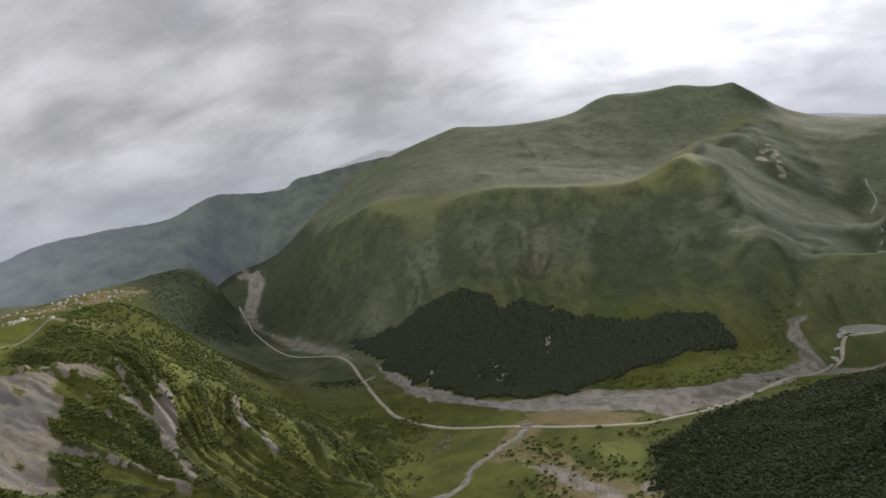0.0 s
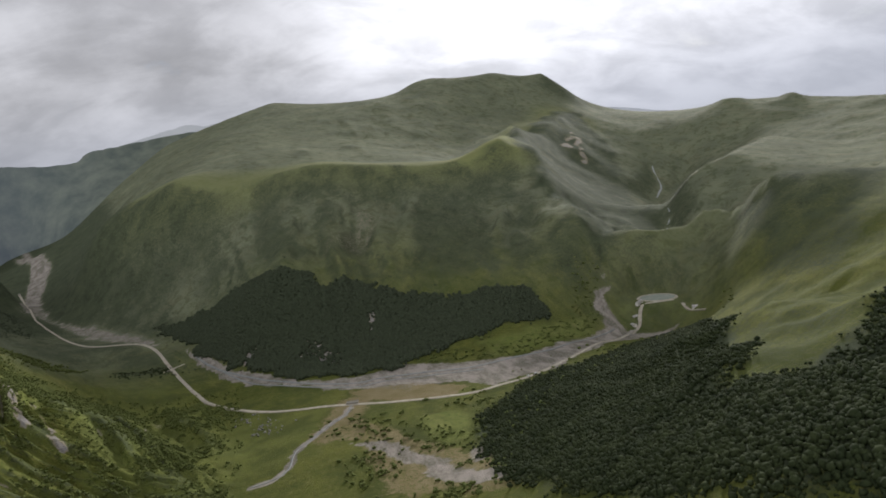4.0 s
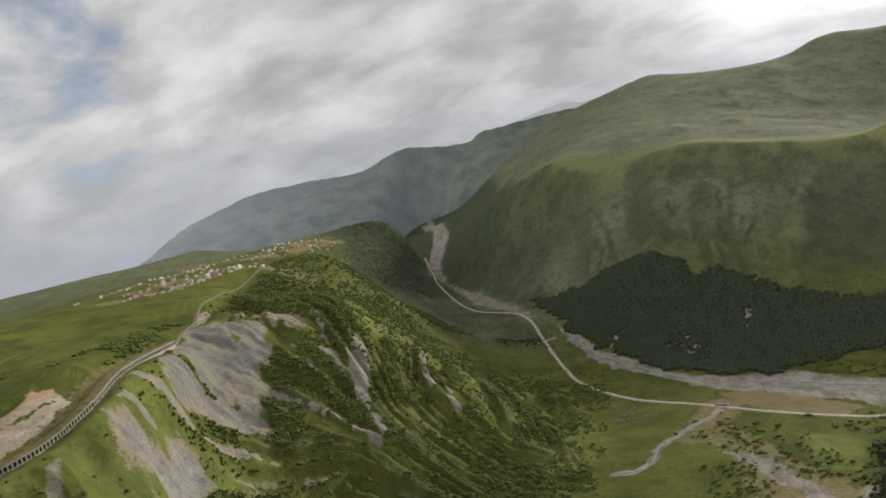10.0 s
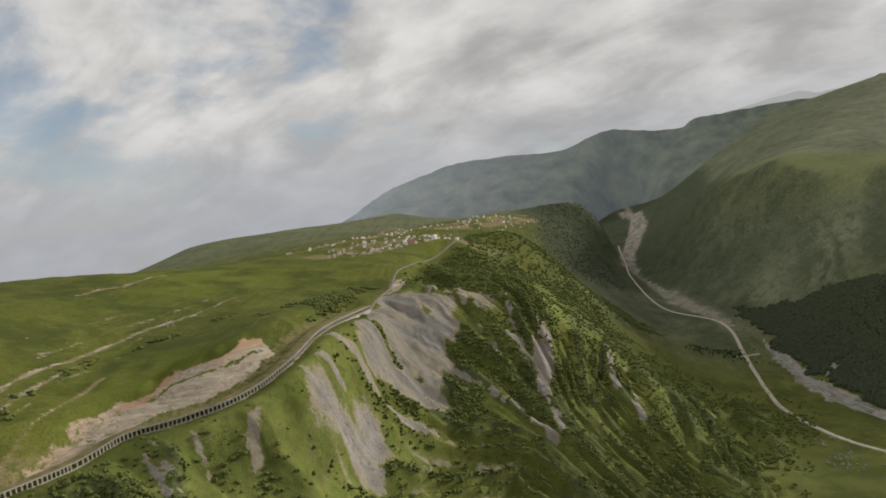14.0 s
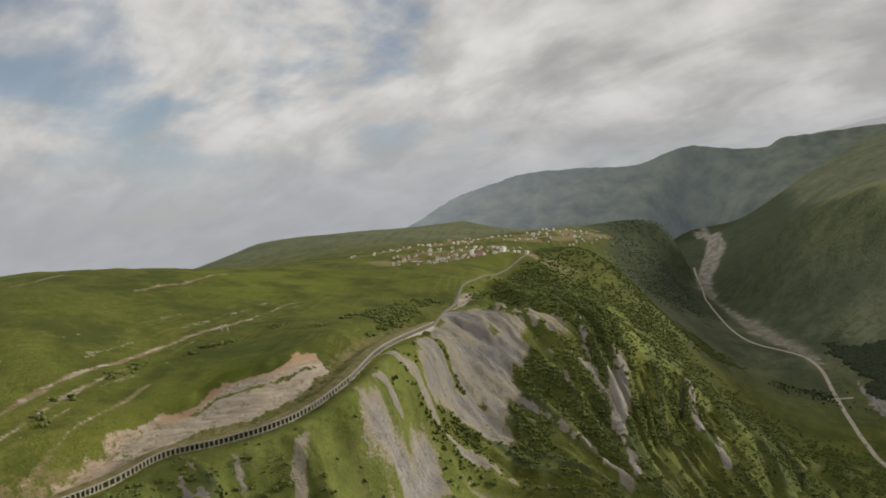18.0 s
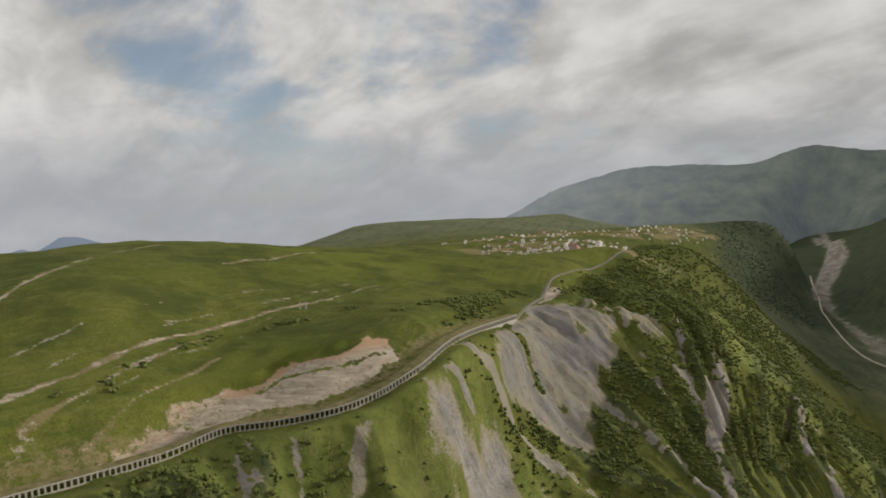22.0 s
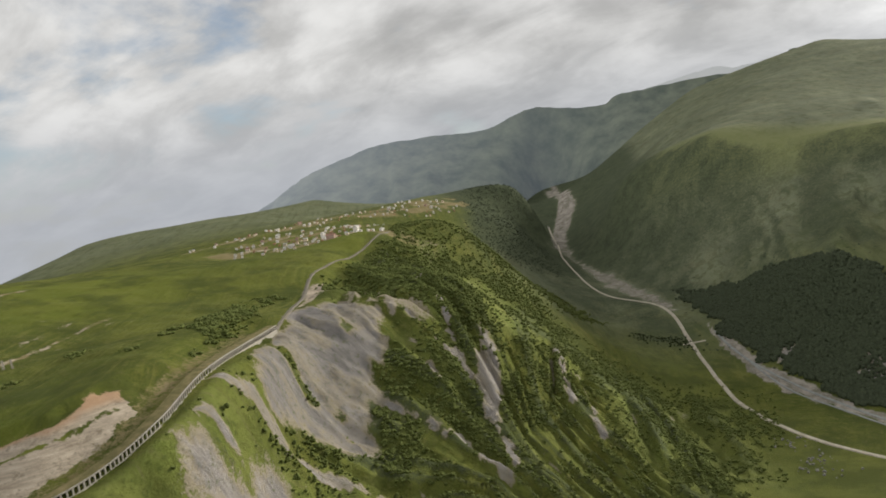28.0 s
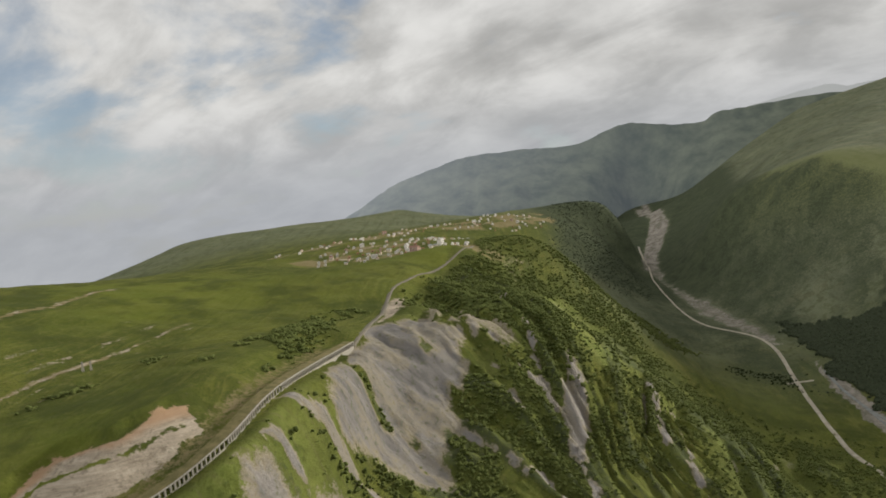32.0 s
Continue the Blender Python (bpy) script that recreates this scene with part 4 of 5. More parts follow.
        cut = np.maximum(cut, much * smooth(np.abs(d), width, width * 0.3) * (0.55 + 0.55 * smooth(0.5 + fbm(x, y, 15, 4, 181), 0.2, 0.6)))
    for shift, much in ((16, 0.5), (-26, 0.48), (-60, 0.5), (38, 0.45)):
        d = line_distance(x, y, [(p[0] + shift, p[1]) for p in TERRACE_ONE])[0] + 5 * fbm(x, y, 30, 3, 207)
        cut = np.maximum(cut, much * smooth(np.abs(d), 3.2, 0.8) * smooth(0.5 + fbm(x, y, 26, 4, 209), 0.45, 0.7))
    m["cut"] = cut
    brow = side_of(x, y, SCARP_TOP)
    m["rust"] = smooth(brow + 3 * fbm(x, y, 10, 3, 183), 14, 8) * smooth(np.abs(brow), 20, 15) * (0.35 + 0.65 * smooth(y, 270, 300)) * smooth(0.5 + fbm(x, y, 20, 3, 187), 0.0, 0.25)
    lush = 0.9 * ring_mask(x, y, MEADOW_PATCH_RING, 6) + 0.35 * ring_mask(x, y, MEADOW_RING, 30) + 0.75 * ring_mask(x, y, SPUR_GRASS_RING, 20) + 0.1 * ring_mask(x, y, EAST_KNOLL_RING, 18)
    lush = lush + 0.9 * ring_mask(x, y, RIVER_MEADOW_RING, 12, 15) + 0.6 * ring_mask(x, y, POND_MEADOW_RING, 15, 20)
    # sunlit edge of the shelf, painted as a brighter green strip
    lush = lush + 0.5 * smooth(line_distance(x, y, [(a - 10, b + 40) for a, b in SHELF_GLOW])[0], 120, 30)
    lush = lush + 0.55 * smooth(line_distance(x, y, [(-330, 930), (-240, 830), (-190, 790)])[0], 45, 10)
    lush = lush + 0.65 * weight * smooth(rough, 0.45, 0.85)
    lush = lush + 0.75 * smooth(edge, 3, 14) * smooth(edge, 170, 70) * smooth(y, 520, 430) * (1 - 0.5 * smooth(rough, 0.3, 0.1))
    m["lush"] = np.clip(lush, 0, 1)
    # grows with distance: where the haze-paled turf colour takes over
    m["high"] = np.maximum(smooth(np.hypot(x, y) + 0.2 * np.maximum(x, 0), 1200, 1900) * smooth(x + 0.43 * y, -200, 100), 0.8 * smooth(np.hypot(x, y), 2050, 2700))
    # painted sunlight: patches on the hill, the bench edge, crests of the spurs
    m["sun_tint"] = np.clip(0.5 + 1.5 * fbm(x, y, 220, 3, 191), 0, 1) * smooth(edge, -10, -40) * smooth(np.hypot(x, y), 1900, 1400) * (0.35 + 0.65 * smooth(y + 0.4 * x, -60, 160)) + 0.85 * smooth(line_distance(x, y, BENCH_EDGE)[0], 170, 30) + 0.8 * smooth(line_distance(x, y, [p[:2] for p in SPUR_RIDGE])[0], 230, 40) + 0.3 * smooth(line_distance(x, y, RIDGE_C)[0], 90, 15)
    return m


def build_ground():
    xs, ys = spaced(-5200, -660, -170, 5000, 2.5, 1.02, 28.0), spaced(-1600, 60, 960, 5300, 2.5, 1.02, 28.0)
    gx, gy = np.meshgrid(xs, ys)
    gz = land_height(gx, gy)
    nx, ny = len(xs), len(ys)
    i = (np.arange(ny - 1)[:, None] * nx + np.arange(nx - 1)[None]).ravel()
    me = mesh_of("ground", np.stack([gx, gy, gz], -1).reshape(-1, 3), np.stack([i, i + 1, i + nx + 1, i + nx], 1))
    cover = masks(gx, gy)
    gy_z, gx_z = np.gradient(gz, ys, xs)
    steep = np.hypot(gx_z, gy_z)
    # steep mountain slopes take the dark wood tone
    cover["wood"] = np.maximum(cover["wood"], 0.66 * np.maximum(cover["high"], smooth(gy, 1300, 1500) * smooth(gx, -700, -500)) * smooth(steep, 0.55, 0.9))
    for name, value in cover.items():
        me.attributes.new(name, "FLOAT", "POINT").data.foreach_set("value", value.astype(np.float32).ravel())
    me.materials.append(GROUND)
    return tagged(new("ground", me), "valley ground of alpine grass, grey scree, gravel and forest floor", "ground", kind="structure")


ground = build_ground()


# ---- shared builders ----
def thing(name, place, label, category, group="", turn=0.0, kind=""):
    ob = tagged(new(name), label, category, group, kind)
    ob.matrix_world = Matrix.Translation(place) @ Matrix.Rotation(turn, 4, "Z")
    return ob


def part(name, bm, mat, parent, label=""):
    me = bpy.data.meshes.new(name)
    bm.to_mesh(me)
    bm.free()
    me.materials.append(mat)
    ob = new(name, me)
    ob.parent = parent
    return tagged(ob, label) if label else ob


def box(bm, lo, hi, bevel=0.0):
    made = bmesh.ops.create_cube(bm, size=1.0, matrix=Matrix.Translation([(a + b) / 2 for a, b in zip(lo, hi)]) @ Matrix.Diagonal([b - a for a, b in zip(lo, hi)] + [1]))
    if bevel:
        edges = list({e for v in made["verts"] for e in v.link_edges})
        bmesh.ops.bevel(bm, geom=edges, offset=bevel, segments=1, affect="EDGES")
    return bm


def ribbon(line, profile, step=10.0, drape=True, lift=0.0):
    """Sweeps a closed profile of (sideways, up) along a line; each ring of it stands on the ground."""
    c = curve([(p[0], p[1], p[2] if len(p) > 2 else 0.0) for p in line], step)
    xy = np.array([(p[0], p[1]) for p in c])
    d = np.gradient(xy, axis=0)
    d /= np.hypot(*d.T)[:, None]
    zs = land_height(xy[:, 0], xy[:, 1]) if drape else np.array([p[2] for p in c])
    if drape and len(zs) > 4:
        zs = np.convolve(np.pad(zs, 1, mode="edge"), [0.25, 0.5, 0.25], "valid")
    rings = [[(p[0] + s * e[1], p[1] - s * e[0], z + h + lift) for s, h in profile] for p, e, z in zip(xy, d, zs)]
    co, k = np.array(rings).reshape(-1, 3), len(profile)
    i = np.arange(len(rings) - 1)[:, None] * k + np.arange(k)[None]
    j = np.arange(len(rings) - 1)[:, None] * k + (np.arange(k)[None] + 1) % k
    return co, np.stack([i, j, j + k, i + k], -1).reshape(-1, 4)


def ribbon_object(name, line, profile, mat, label, category, kind="structure", **more):
    co, faces = ribbon(line, profile, **more)
    me = mesh_of(name, co, faces)
    me.materials.append(mat)
    return tagged(new(name, me), label, category, kind=kind)


# ---- roads and water ----
def lane(width, thick=0.55, deep=2.5):
    w = width / 2
    return [(-w, -deep), (-w * 1.15, 0.1), (-w, thick), (w, thick), (w * 1.15, 0.1), (w, -deep)]


ribbon_object("road", VALLEY_ROAD, lane(6.4), DIRT, "pale dirt road along the river valley", "road")
ribbon_object("road", UPPER_ROAD[::3], lane(4.2), ASPHALT, "grey-brown mountain road climbing to the village", "road")
ribbon_object("track", [(-300, 1450), (-283, 1462), (-262, 1476)], lane(5.0), DIRT, "short pale track crossing the valley road", "road")
ribbon_object("track", LAKE_ROAD, lane(7.0), DIRT, "pale gravel track past the pond", "road")
ribbon_object("river", WATER_LINE, lane(5.0, 0.35), WATER, "thin braided river over grey gravel", "river")
ribbon_object("river", [(p[0] + 14 * math.sin(p[1] * 0.05), p[1] - 22) for p in WATER_LINE[4:]], lane(3.5, 0.35), WATER, "narrow side channel of the braided river", "river")
ribbon_object("stream", TRICKLE, lane(2.4, 0.35), WATER, "small stream winding through the meadow", "stream")
ribbon_object("waterfall_stream", BECK, lane(5.0, 0.8, 5), FOAM, "white mountain stream falling down its gully", "stream")
ribbon_object("waterfall_stream", [(1520, 2520), (1590, 2600), (1627, 2650), (1660, 2740), (1690, 2800)], lane(8.0, 1.2, 8), FOAM, "white cascade high in the side valley", "stream")


def build_lake():
    cx, cy, z = POND[0], POND[1], POND[2] + 0.5
    pond = thing("pond", (cx, cy, z), "pale milky round pond with an earth rim", "pond", kind="structure")
    a, b, turn, n = 36, 24, math.atan2(LAKE_RING[4][1] - LAKE_RING[0][1], LAKE_RING[4][0] - LAKE_RING[0][0]), 48
    bm = bmesh.new()
    at = [(math.cos(turn) * a * math.cos(t) - math.sin(turn) * b * math.sin(t), math.sin(turn) * a * math.cos(t) + math.cos(turn) * b * math.sin(t)) for t in np.linspace(0, 2 * math.pi, n, endpoint=False)]
    bm.faces.new([bm.verts.new((u, v, 0)) for u, v in at])
    part("water", bm, LAKE, pond)
    bm = bmesh.new()
    rings = [[bm.verts.new((u * s, v * s, h)) for u, v in at] for s, h in ((0.98, -0.3), (1.03, 0.7), (1.10, 0.7), (1.22, -1.5))]
    for r, q in zip(rings, rings[1:]):
        for i in range(n):
            bm.faces.new((r[i], r[(i + 1) % n], q[(i + 1) % n], q[i]))
    part("rim", bm, DIRT, pond)


build_lake()


# ---- the avalanche gallery ----
def build_gallery():
    way = [Vector(p) + Vector((0, 0, 0.6)) for p in GALLERY_WAY]
    gallery = thing("avalanche_gallery", way[0] - Vector((0, 0, 6.0)), "long concrete avalanche gallery with open columns along the road", "gallery", kind="structure")
    here = Matrix.Translation(-gallery.matrix_world.translation)

    def sweep(name, profile, mat, label=""):
        co, faces = ribbon([tuple(p) for p in way[::2]], profile, 6.0, drape=False)
        co = co - np.array(gallery.matrix_world.translation)
        me = mesh_of(name, co, faces, False)
        me.materials.append(mat)
        ob = new(name, me)
        ob.parent = gallery
        if label:
            tagged(ob, label)

    sweep("roof_slab", [(-7.0, -0.9), (-7.0, -0.35), (-6.5, 0.0), (2.0, -0.25), (2.0, -0.7)], SOIL, "roof slab covered with soil and turf")
    sweep("edge_beam", [(2.0, -0.75), (2.0, 0.05), (2.5, 0.05), (2.5, -0.75)], CONCRETE, "pale concrete edge beam")
    sweep("plinth", [(1.6, -8.5), (1.6, -4.2), (2.6, -4.2), (2.8, -8.5)], CONCRETE, "pale concrete plinth")
    sweep("back_wall", [(-7.0, -7.0), (-7.0, -0.9), (-6.5, -0.9), (-6.5, -7.0)], CONCRETE)
    sweep("roadway", [(-6.5, -6.4), (-6.5, -5.4), (1.6, -5.4), (1.6, -6.4)], ASPHALT, "shaded asphalt roadway")
    bm = box(bmesh.new(), (-0.5, -0.42, -4.3), (0.5, 0.42, -0.75), 0.06)
    column = part("column", bm, CONCRETE, gallery)
    length, spots = 0.0, []
    for p, q in zip(way, way[1:]):
        if length <= 0:
            spots.append((p, (q - p).normalized()))
            length += 2.9
        length -= (q - p).length
    for n, (p, d) in enumerate(spots):
        ob = column if n == 0 else new("column", column.data)
        ob.parent = gallery
        at = Vector((p.x + 2.1 * d.y, p.y - 2.1 * d.x, p.z))
        ob.matrix_basis = here @ Matrix.Translation(at) @ Matrix.Rotation(math.atan2(d.y, d.x), 4, "Z")


build_gallery()


# ---- woods and scrub ----
def lumps(rng, count, spread, flat):
    """A crown of a few uneven lumps: places and triangles, about one metre across."""
    g = (1 + 5**0.5) / 2
    ico = np.array([(-1, g, 0), (1, g, 0), (-1, -g, 0), (1, -g, 0), (0, -1, g), (0, 1, g), (0, -1, -g), (0, 1, -g), (g, 0, -1), (g, 0, 1), (-g, 0, -1), (-g, 0, 1)]) / math.hypot(1, g)
    tri = np.array([(0, 11, 5), (0, 5, 1), (0, 1, 7), (0, 7, 10), (0, 10, 11), (1, 5, 9), (5, 11, 4), (11, 10, 2), (10, 7, 6), (7, 1, 8),
                    (3, 9, 4), (3, 4, 2), (3, 2, 6), (3, 6, 8), (3, 8, 9), (4, 9, 5), (2, 4, 11), (6, 2, 10), (8, 6, 7), (9, 8, 1)])
    co, faces = [], []
    for n in range(count):
        r = rng.uniform(0.20, 0.38) if count > 1 else 0.5
        mid = np.array([rng.normal(0, spread), rng.normal(0, spread), r * 0.5 + rng.uniform(0, spread * 1.2)]) if count > 1 else np.array([0, 0, 0.3])
        v = ico * r * rng.uniform(0.62, 1.30, (12, 1)) * np.array([1, 1, flat]) + mid
        faces.append(tri + 12 * n)
        co.append(v)
    return np.concatenate(co), np.concatenate(faces)


def scatter(name, spots, sizes, heights, mat, label, count, seed):
    rng = np.random.default_rng(seed)
    kinds = [lumps(rng, count, 0.2, 0.95) for _ in range(8)]
    z = land_height(spots[:, 0], spots[:, 1])
    co, faces, base = [], [], 0
    turns, pick = rng.uniform(0, 2 * math.pi, len(spots)), rng.integers(0, 8, len(spots))
    for n in range(8):
        v, f = kinds[n]
        some = np.flatnonzero(pick == n)
        c, s = np.cos(turns[some])[:, None], np.sin(turns[some])[:, None]
        w, h = sizes[some][:, None], heights[some][:, None]
        x = (v[None, :, 0] * c - v[None, :, 1] * s) * w + spots[some, 0][:, None]
        y = (v[None, :, 0] * s + v[None, :, 1] * c) * w + spots[some, 1][:, None]
        zz = v[None, :, 2] * h + z[some][:, None]
        co.append(np.stack([x, y, zz], -1).reshape(-1, 3))
        faces.append((f[None] + (np.arange(len(some)) * len(v))[:, None, None]).reshape(-1, 3) + base)
        base += len(some) * len(v)
    me = mesh_of(name, np.concatenate(co), np.concatenate(faces), True)
    me.materials.append(mat)
    return tagged(new(name, me), label, "shrubs" if "scrub" in name else "forest", kind="stuff")


def seeded(rng, count, lo, hi, chance):
    """Places in a rectangle, kept by chance(x, y)."""
    x, y = rng.uniform(lo[0], hi[0], count), rng.uniform(lo[1], hi[1], count)
    keep = rng.uniform(0, 1, count) < chance(x, y)
    return np.stack([x[keep], y[keep]], 1)


ROAD_XY = [(p[0], p[1]) for p in VALLEY_ROAD[::-1]]


def plant():
    rng = np.random.default_rng(5)

    def on_west(x, y):
        weight, big, small = west_slope(x, y)
        m = masks(x, y)
        thick = smooth(big + 0.5 * fbm(x, y, 60, 3, 111), 0.36, 0.80) * 0.9 + 0.16 + 0.2 * smooth(small, 0.6, 0.9)
        thick = np.maximum(thick, smooth(y, 820, 900) * 0.65 * smooth(0.5 + fbm(x, y, 70, 3, 113), 0.3, 0.6))
        thick = thick * (0.7 + 0.3 * smooth(y + 0.35 * x, 200, 380))
        for rib in (RIB_ONE, RIB_TWO, RIB_THREE, RIB_FOUR, ISLAND_ONE, ISLAND_TWO, ISLAND_THREE):
            thick = np.maximum(thick, 0.9 * smooth(line_distance(x, y, rib)[0], 12, 5))
        clump = smooth(0.5 + fbm(x, y, 26, 3, 115), 0.36, 0.62)
        return weight * thick * (0.10 + 0.95 * clump) * (1 - smooth(m["bare"], 0.1, 0.4)) * (1 - 0.85 * ring_mask(x, y, SPUR_GRASS_RING, 10, 25))

    p = seeded(rng, 120000, (-640, 60), (-130, 1240), on_west)
    w = rng.uniform(2.2, 4.6, len(p)) * rng.uniform(0.6, 1.4, len(p))
    scatter("scrub", p, w, w * rng.uniform(0.7, 1.1, len(p)), LEAF_LIGHT, "dense green shrubs and low trees on the gullied slope", 4, 21)

    def on_hump(x, y):
        edge = side_of(x, y, WEST_EDGE)
        zone = smooth(line_distance(x, y, [(-560, 800), (-600, 930), (-620, 1100), (-690, 1330), (-640, 1500)])[0], 190, 120) * smooth(edge, 8, 30)
        return zone * (0.30 + 0.7 * smooth(0.5 + fbm(x, y, 80, 3, 117), 0.3, 0.6)) * (1 - 0.9 * ring_mask(x, y, SPUR_GRASS_RING, 15)) * smooth(x, -330, -420)

    p = seeded(rng, 24000, (-860, 760), (-330, 1620), on_hump)
    w = rng.uniform(3, 7, len(p))
    scatter("scrub", p, w, w * rng.uniform(0.8, 1.2, len(p)), LEAF_LIGHT, "dark green woods on the rounded shoulder", 3, 22)

    def on_east(x, y):
        return ring_mask(x, y, EAST_FOREST_RING, 16, 30) * (0.4 + 0.75 * smooth(0.5 + fbm(x, y, 60, 4, 119), 0.25, 0.55))

    p = seeded(rng, 120000, (100, 110), (660, 1050), on_east)
    w = 2.0 + 5.5 * rng.uniform(0, 1, len(p)) ** 1.6
    scatter("forest", p, w, w * rng.uniform(0.8, 1.2, len(p)), LEAF_SHADED, "dark broadleaf wood on the shaded spur", 2, 23)

    def on_forest(x, y):
        m = masks(x, y)
        return ring_mask(x, y, FOREST_RING, 8, 25) * (1 - 0.9 * smooth(m["bare"], 0.3, 0.6))

    p = seeded(rng, 120000, (-360, 1080), (670, 1780), on_forest)
    w = rng.uniform(4, 8.5, len(p))
    scatter("forest", p, w, w * rng.uniform(0.9, 1.3, len(p)), LEAF_DARK, "black-green forest on the foot of the mountain", 1, 24)

    def on_dark_hill(x, y):
        return smooth(line_distance(x, y, DARK_HILL)[0], 330, 220) * smooth(x + 0.43 * y, -130, -60) * 0.4 * smooth(side_of(x, y, ROAD_XY), -40, -80)

    p = seeded(rng, 22000, (-1350, 1650), (-650, 2650), on_dark_hill)
    w = rng.uniform(3, 6, len(p))
    scatter("forest", p, w, w * 0.55, LEAF_DARK, "dark forest on the hill beyond the village", 1, 25)

    def on_floor(x, y):
        m = masks(x, y)
        near = 0.55 * ring_mask(x, y, FAN_DRY_RING, 15) + smooth(line_distance(x, y, [(60, 740), (100, 650), (130, 760), (190, 850), (300, 900), (480, 1010)])[0], 110, 40) * 0.5
        bank = smooth(np.abs(side_of(x, y, [(p[0], p[1]) for p in RIVER_BANK]) + 25), 35, 10) * smooth(x, 120, 220) * 0.8
        return np.maximum(near * smooth(0.5 + fbm(x, y, 40, 3, 123), 0.45, 0.7), bank) * (1 - 0.85 * m["gravel"])

    def on_hollow(x, y):
        return ring_mask(x, y, HOLLOW_RING, 25, 30) * smooth(0.5 + fbm(x, y, 50, 3, 213), 0.3, 0.6)

    p = seeded(rng, 14000, (-700, 1000), (-150, 1500), on_hollow)
    w = rng.uniform(2.5, 6, len(p))
    scatter("scrub", p, w, w * 0.8, LEAF_SHADED, "dark thickets in the hollow above the meadow", 3, 29)

    p = seeded(rng, 9000, (-60, 560), (620, 1300), on_floor)
    w = rng.uniform(2.5, 7.5, len(p))
    scatter("scrub", p, w, w * 0.8, LEAF_LIGHT, "scattered bushes on the valley floor", 3, 26)

    def on_foot(x, y):
        near = ring_mask(x, y, [(p[0], p[1]) for p in FOREST_RING], 90) * (1 - ring_mask(x, y, FOREST_RING, 5))
        return near * 0.5 * smooth(0.5 + fbm(x, y, 60, 4, 131), 0.4, 0.75) * smooth(y, 1250, 1400)

    p = seeded(rng, 16000, (-450, 1250), (700, 1900), on_foot)
    w = rng.uniform(3, 6, len(p))
    scatter("scrub", p, w, w * 0.7, LEAF_DARK, "sparse dark bushes above the forest edge", 2, 28)

    def on_hill(x, y):
        edge = side_of(x, y, WEST_EDGE)
        rows = smooth(line_distance(x, y, BUSH_ROW)[0], 12, 3) * 0.6
        copse = smooth(line_distance(x, y, COPSE)[0], 38, 12) * 0.75
        low = smooth(line_distance(x, y, TERRACE_TWO)[0], 14, 4) * 0.2
        return np.maximum(np.maximum(rows, copse), low) * smooth(edge, -8, -20) * smooth(0.5 + fbm(x, y, 30, 3, 127), 0.35, 0.65)

    p = seeded(rng, 22000, (-720, 100), (-400, 760), on_hill)
    w = rng.uniform(2.0, 6.5, len(p))
    scatter("scrub", p, w, w * 0.8, LEAF_LIGHT, "dark bushes in rows on the grass hill", 3, 27)


plant()


# ---- the village ----
def house_kind(name, w, d, h, rise, wall, roof, label, windows):
    home = thing(name, (0, 0, 0), label, "house", "houses of the village")
    bm = box(bmesh.new(), (-w / 2, -d / 2, -3.0), (w / 2, d / 2, h))
    part("wall", bm, wall, home)
    bm = bmesh.new()
    o = 0.6
    low, high = h - 0.05, h + rise
    a = [bm.verts.new(v) for v in ((-w / 2 - o, -d / 2 - o, low), (w / 2 + o, -d / 2 - o, low), (w / 2 + o, d / 2 + o, low), (-w / 2 - o, d / 2 + o, low))]
    r = [bm.verts.new(v) for v in ((-w / 2 - o, 0, high), (w / 2 + o, 0, high))]
    for f in ((a[0], a[1], r[1], r[0]), (a[2], a[3], r[0], r[1]), (a[1], a[2], r[1]), (a[3], a[0], r[0]), (a[3], a[2], a[1], a[0])):
        bm.faces.new(f)
    top = part("roof", bm, roof, home)
    bm = box(bmesh.new(), (w * 0.2, 0.4, low + rise * 0.4), (w * 0.2 + 0.8, 1.2, high + 0.8))
    part("chimney", bm, CONCRETE, top)
    pane = None
    for side in (-1, 1):
        for storey in range(max(1, int(h // 2.8))):
            for k in range(windows):
                x = -w / 2 + w * (k + 0.5) / windows
                z = 1.0 + storey * 2.8
                if pane is None:
                    pane = part("window", box(bmesh.new(), (-0.6, -0.08, 0), (0.6, 0.08, 1.3)), GLASS, home)
                    ob = pane
                else:
                    ob = new("window", pane.data)
                    ob.parent = home
                ob.matrix_basis = Matrix.Translation((x, side * (d / 2 + 0.02), z))
    return home


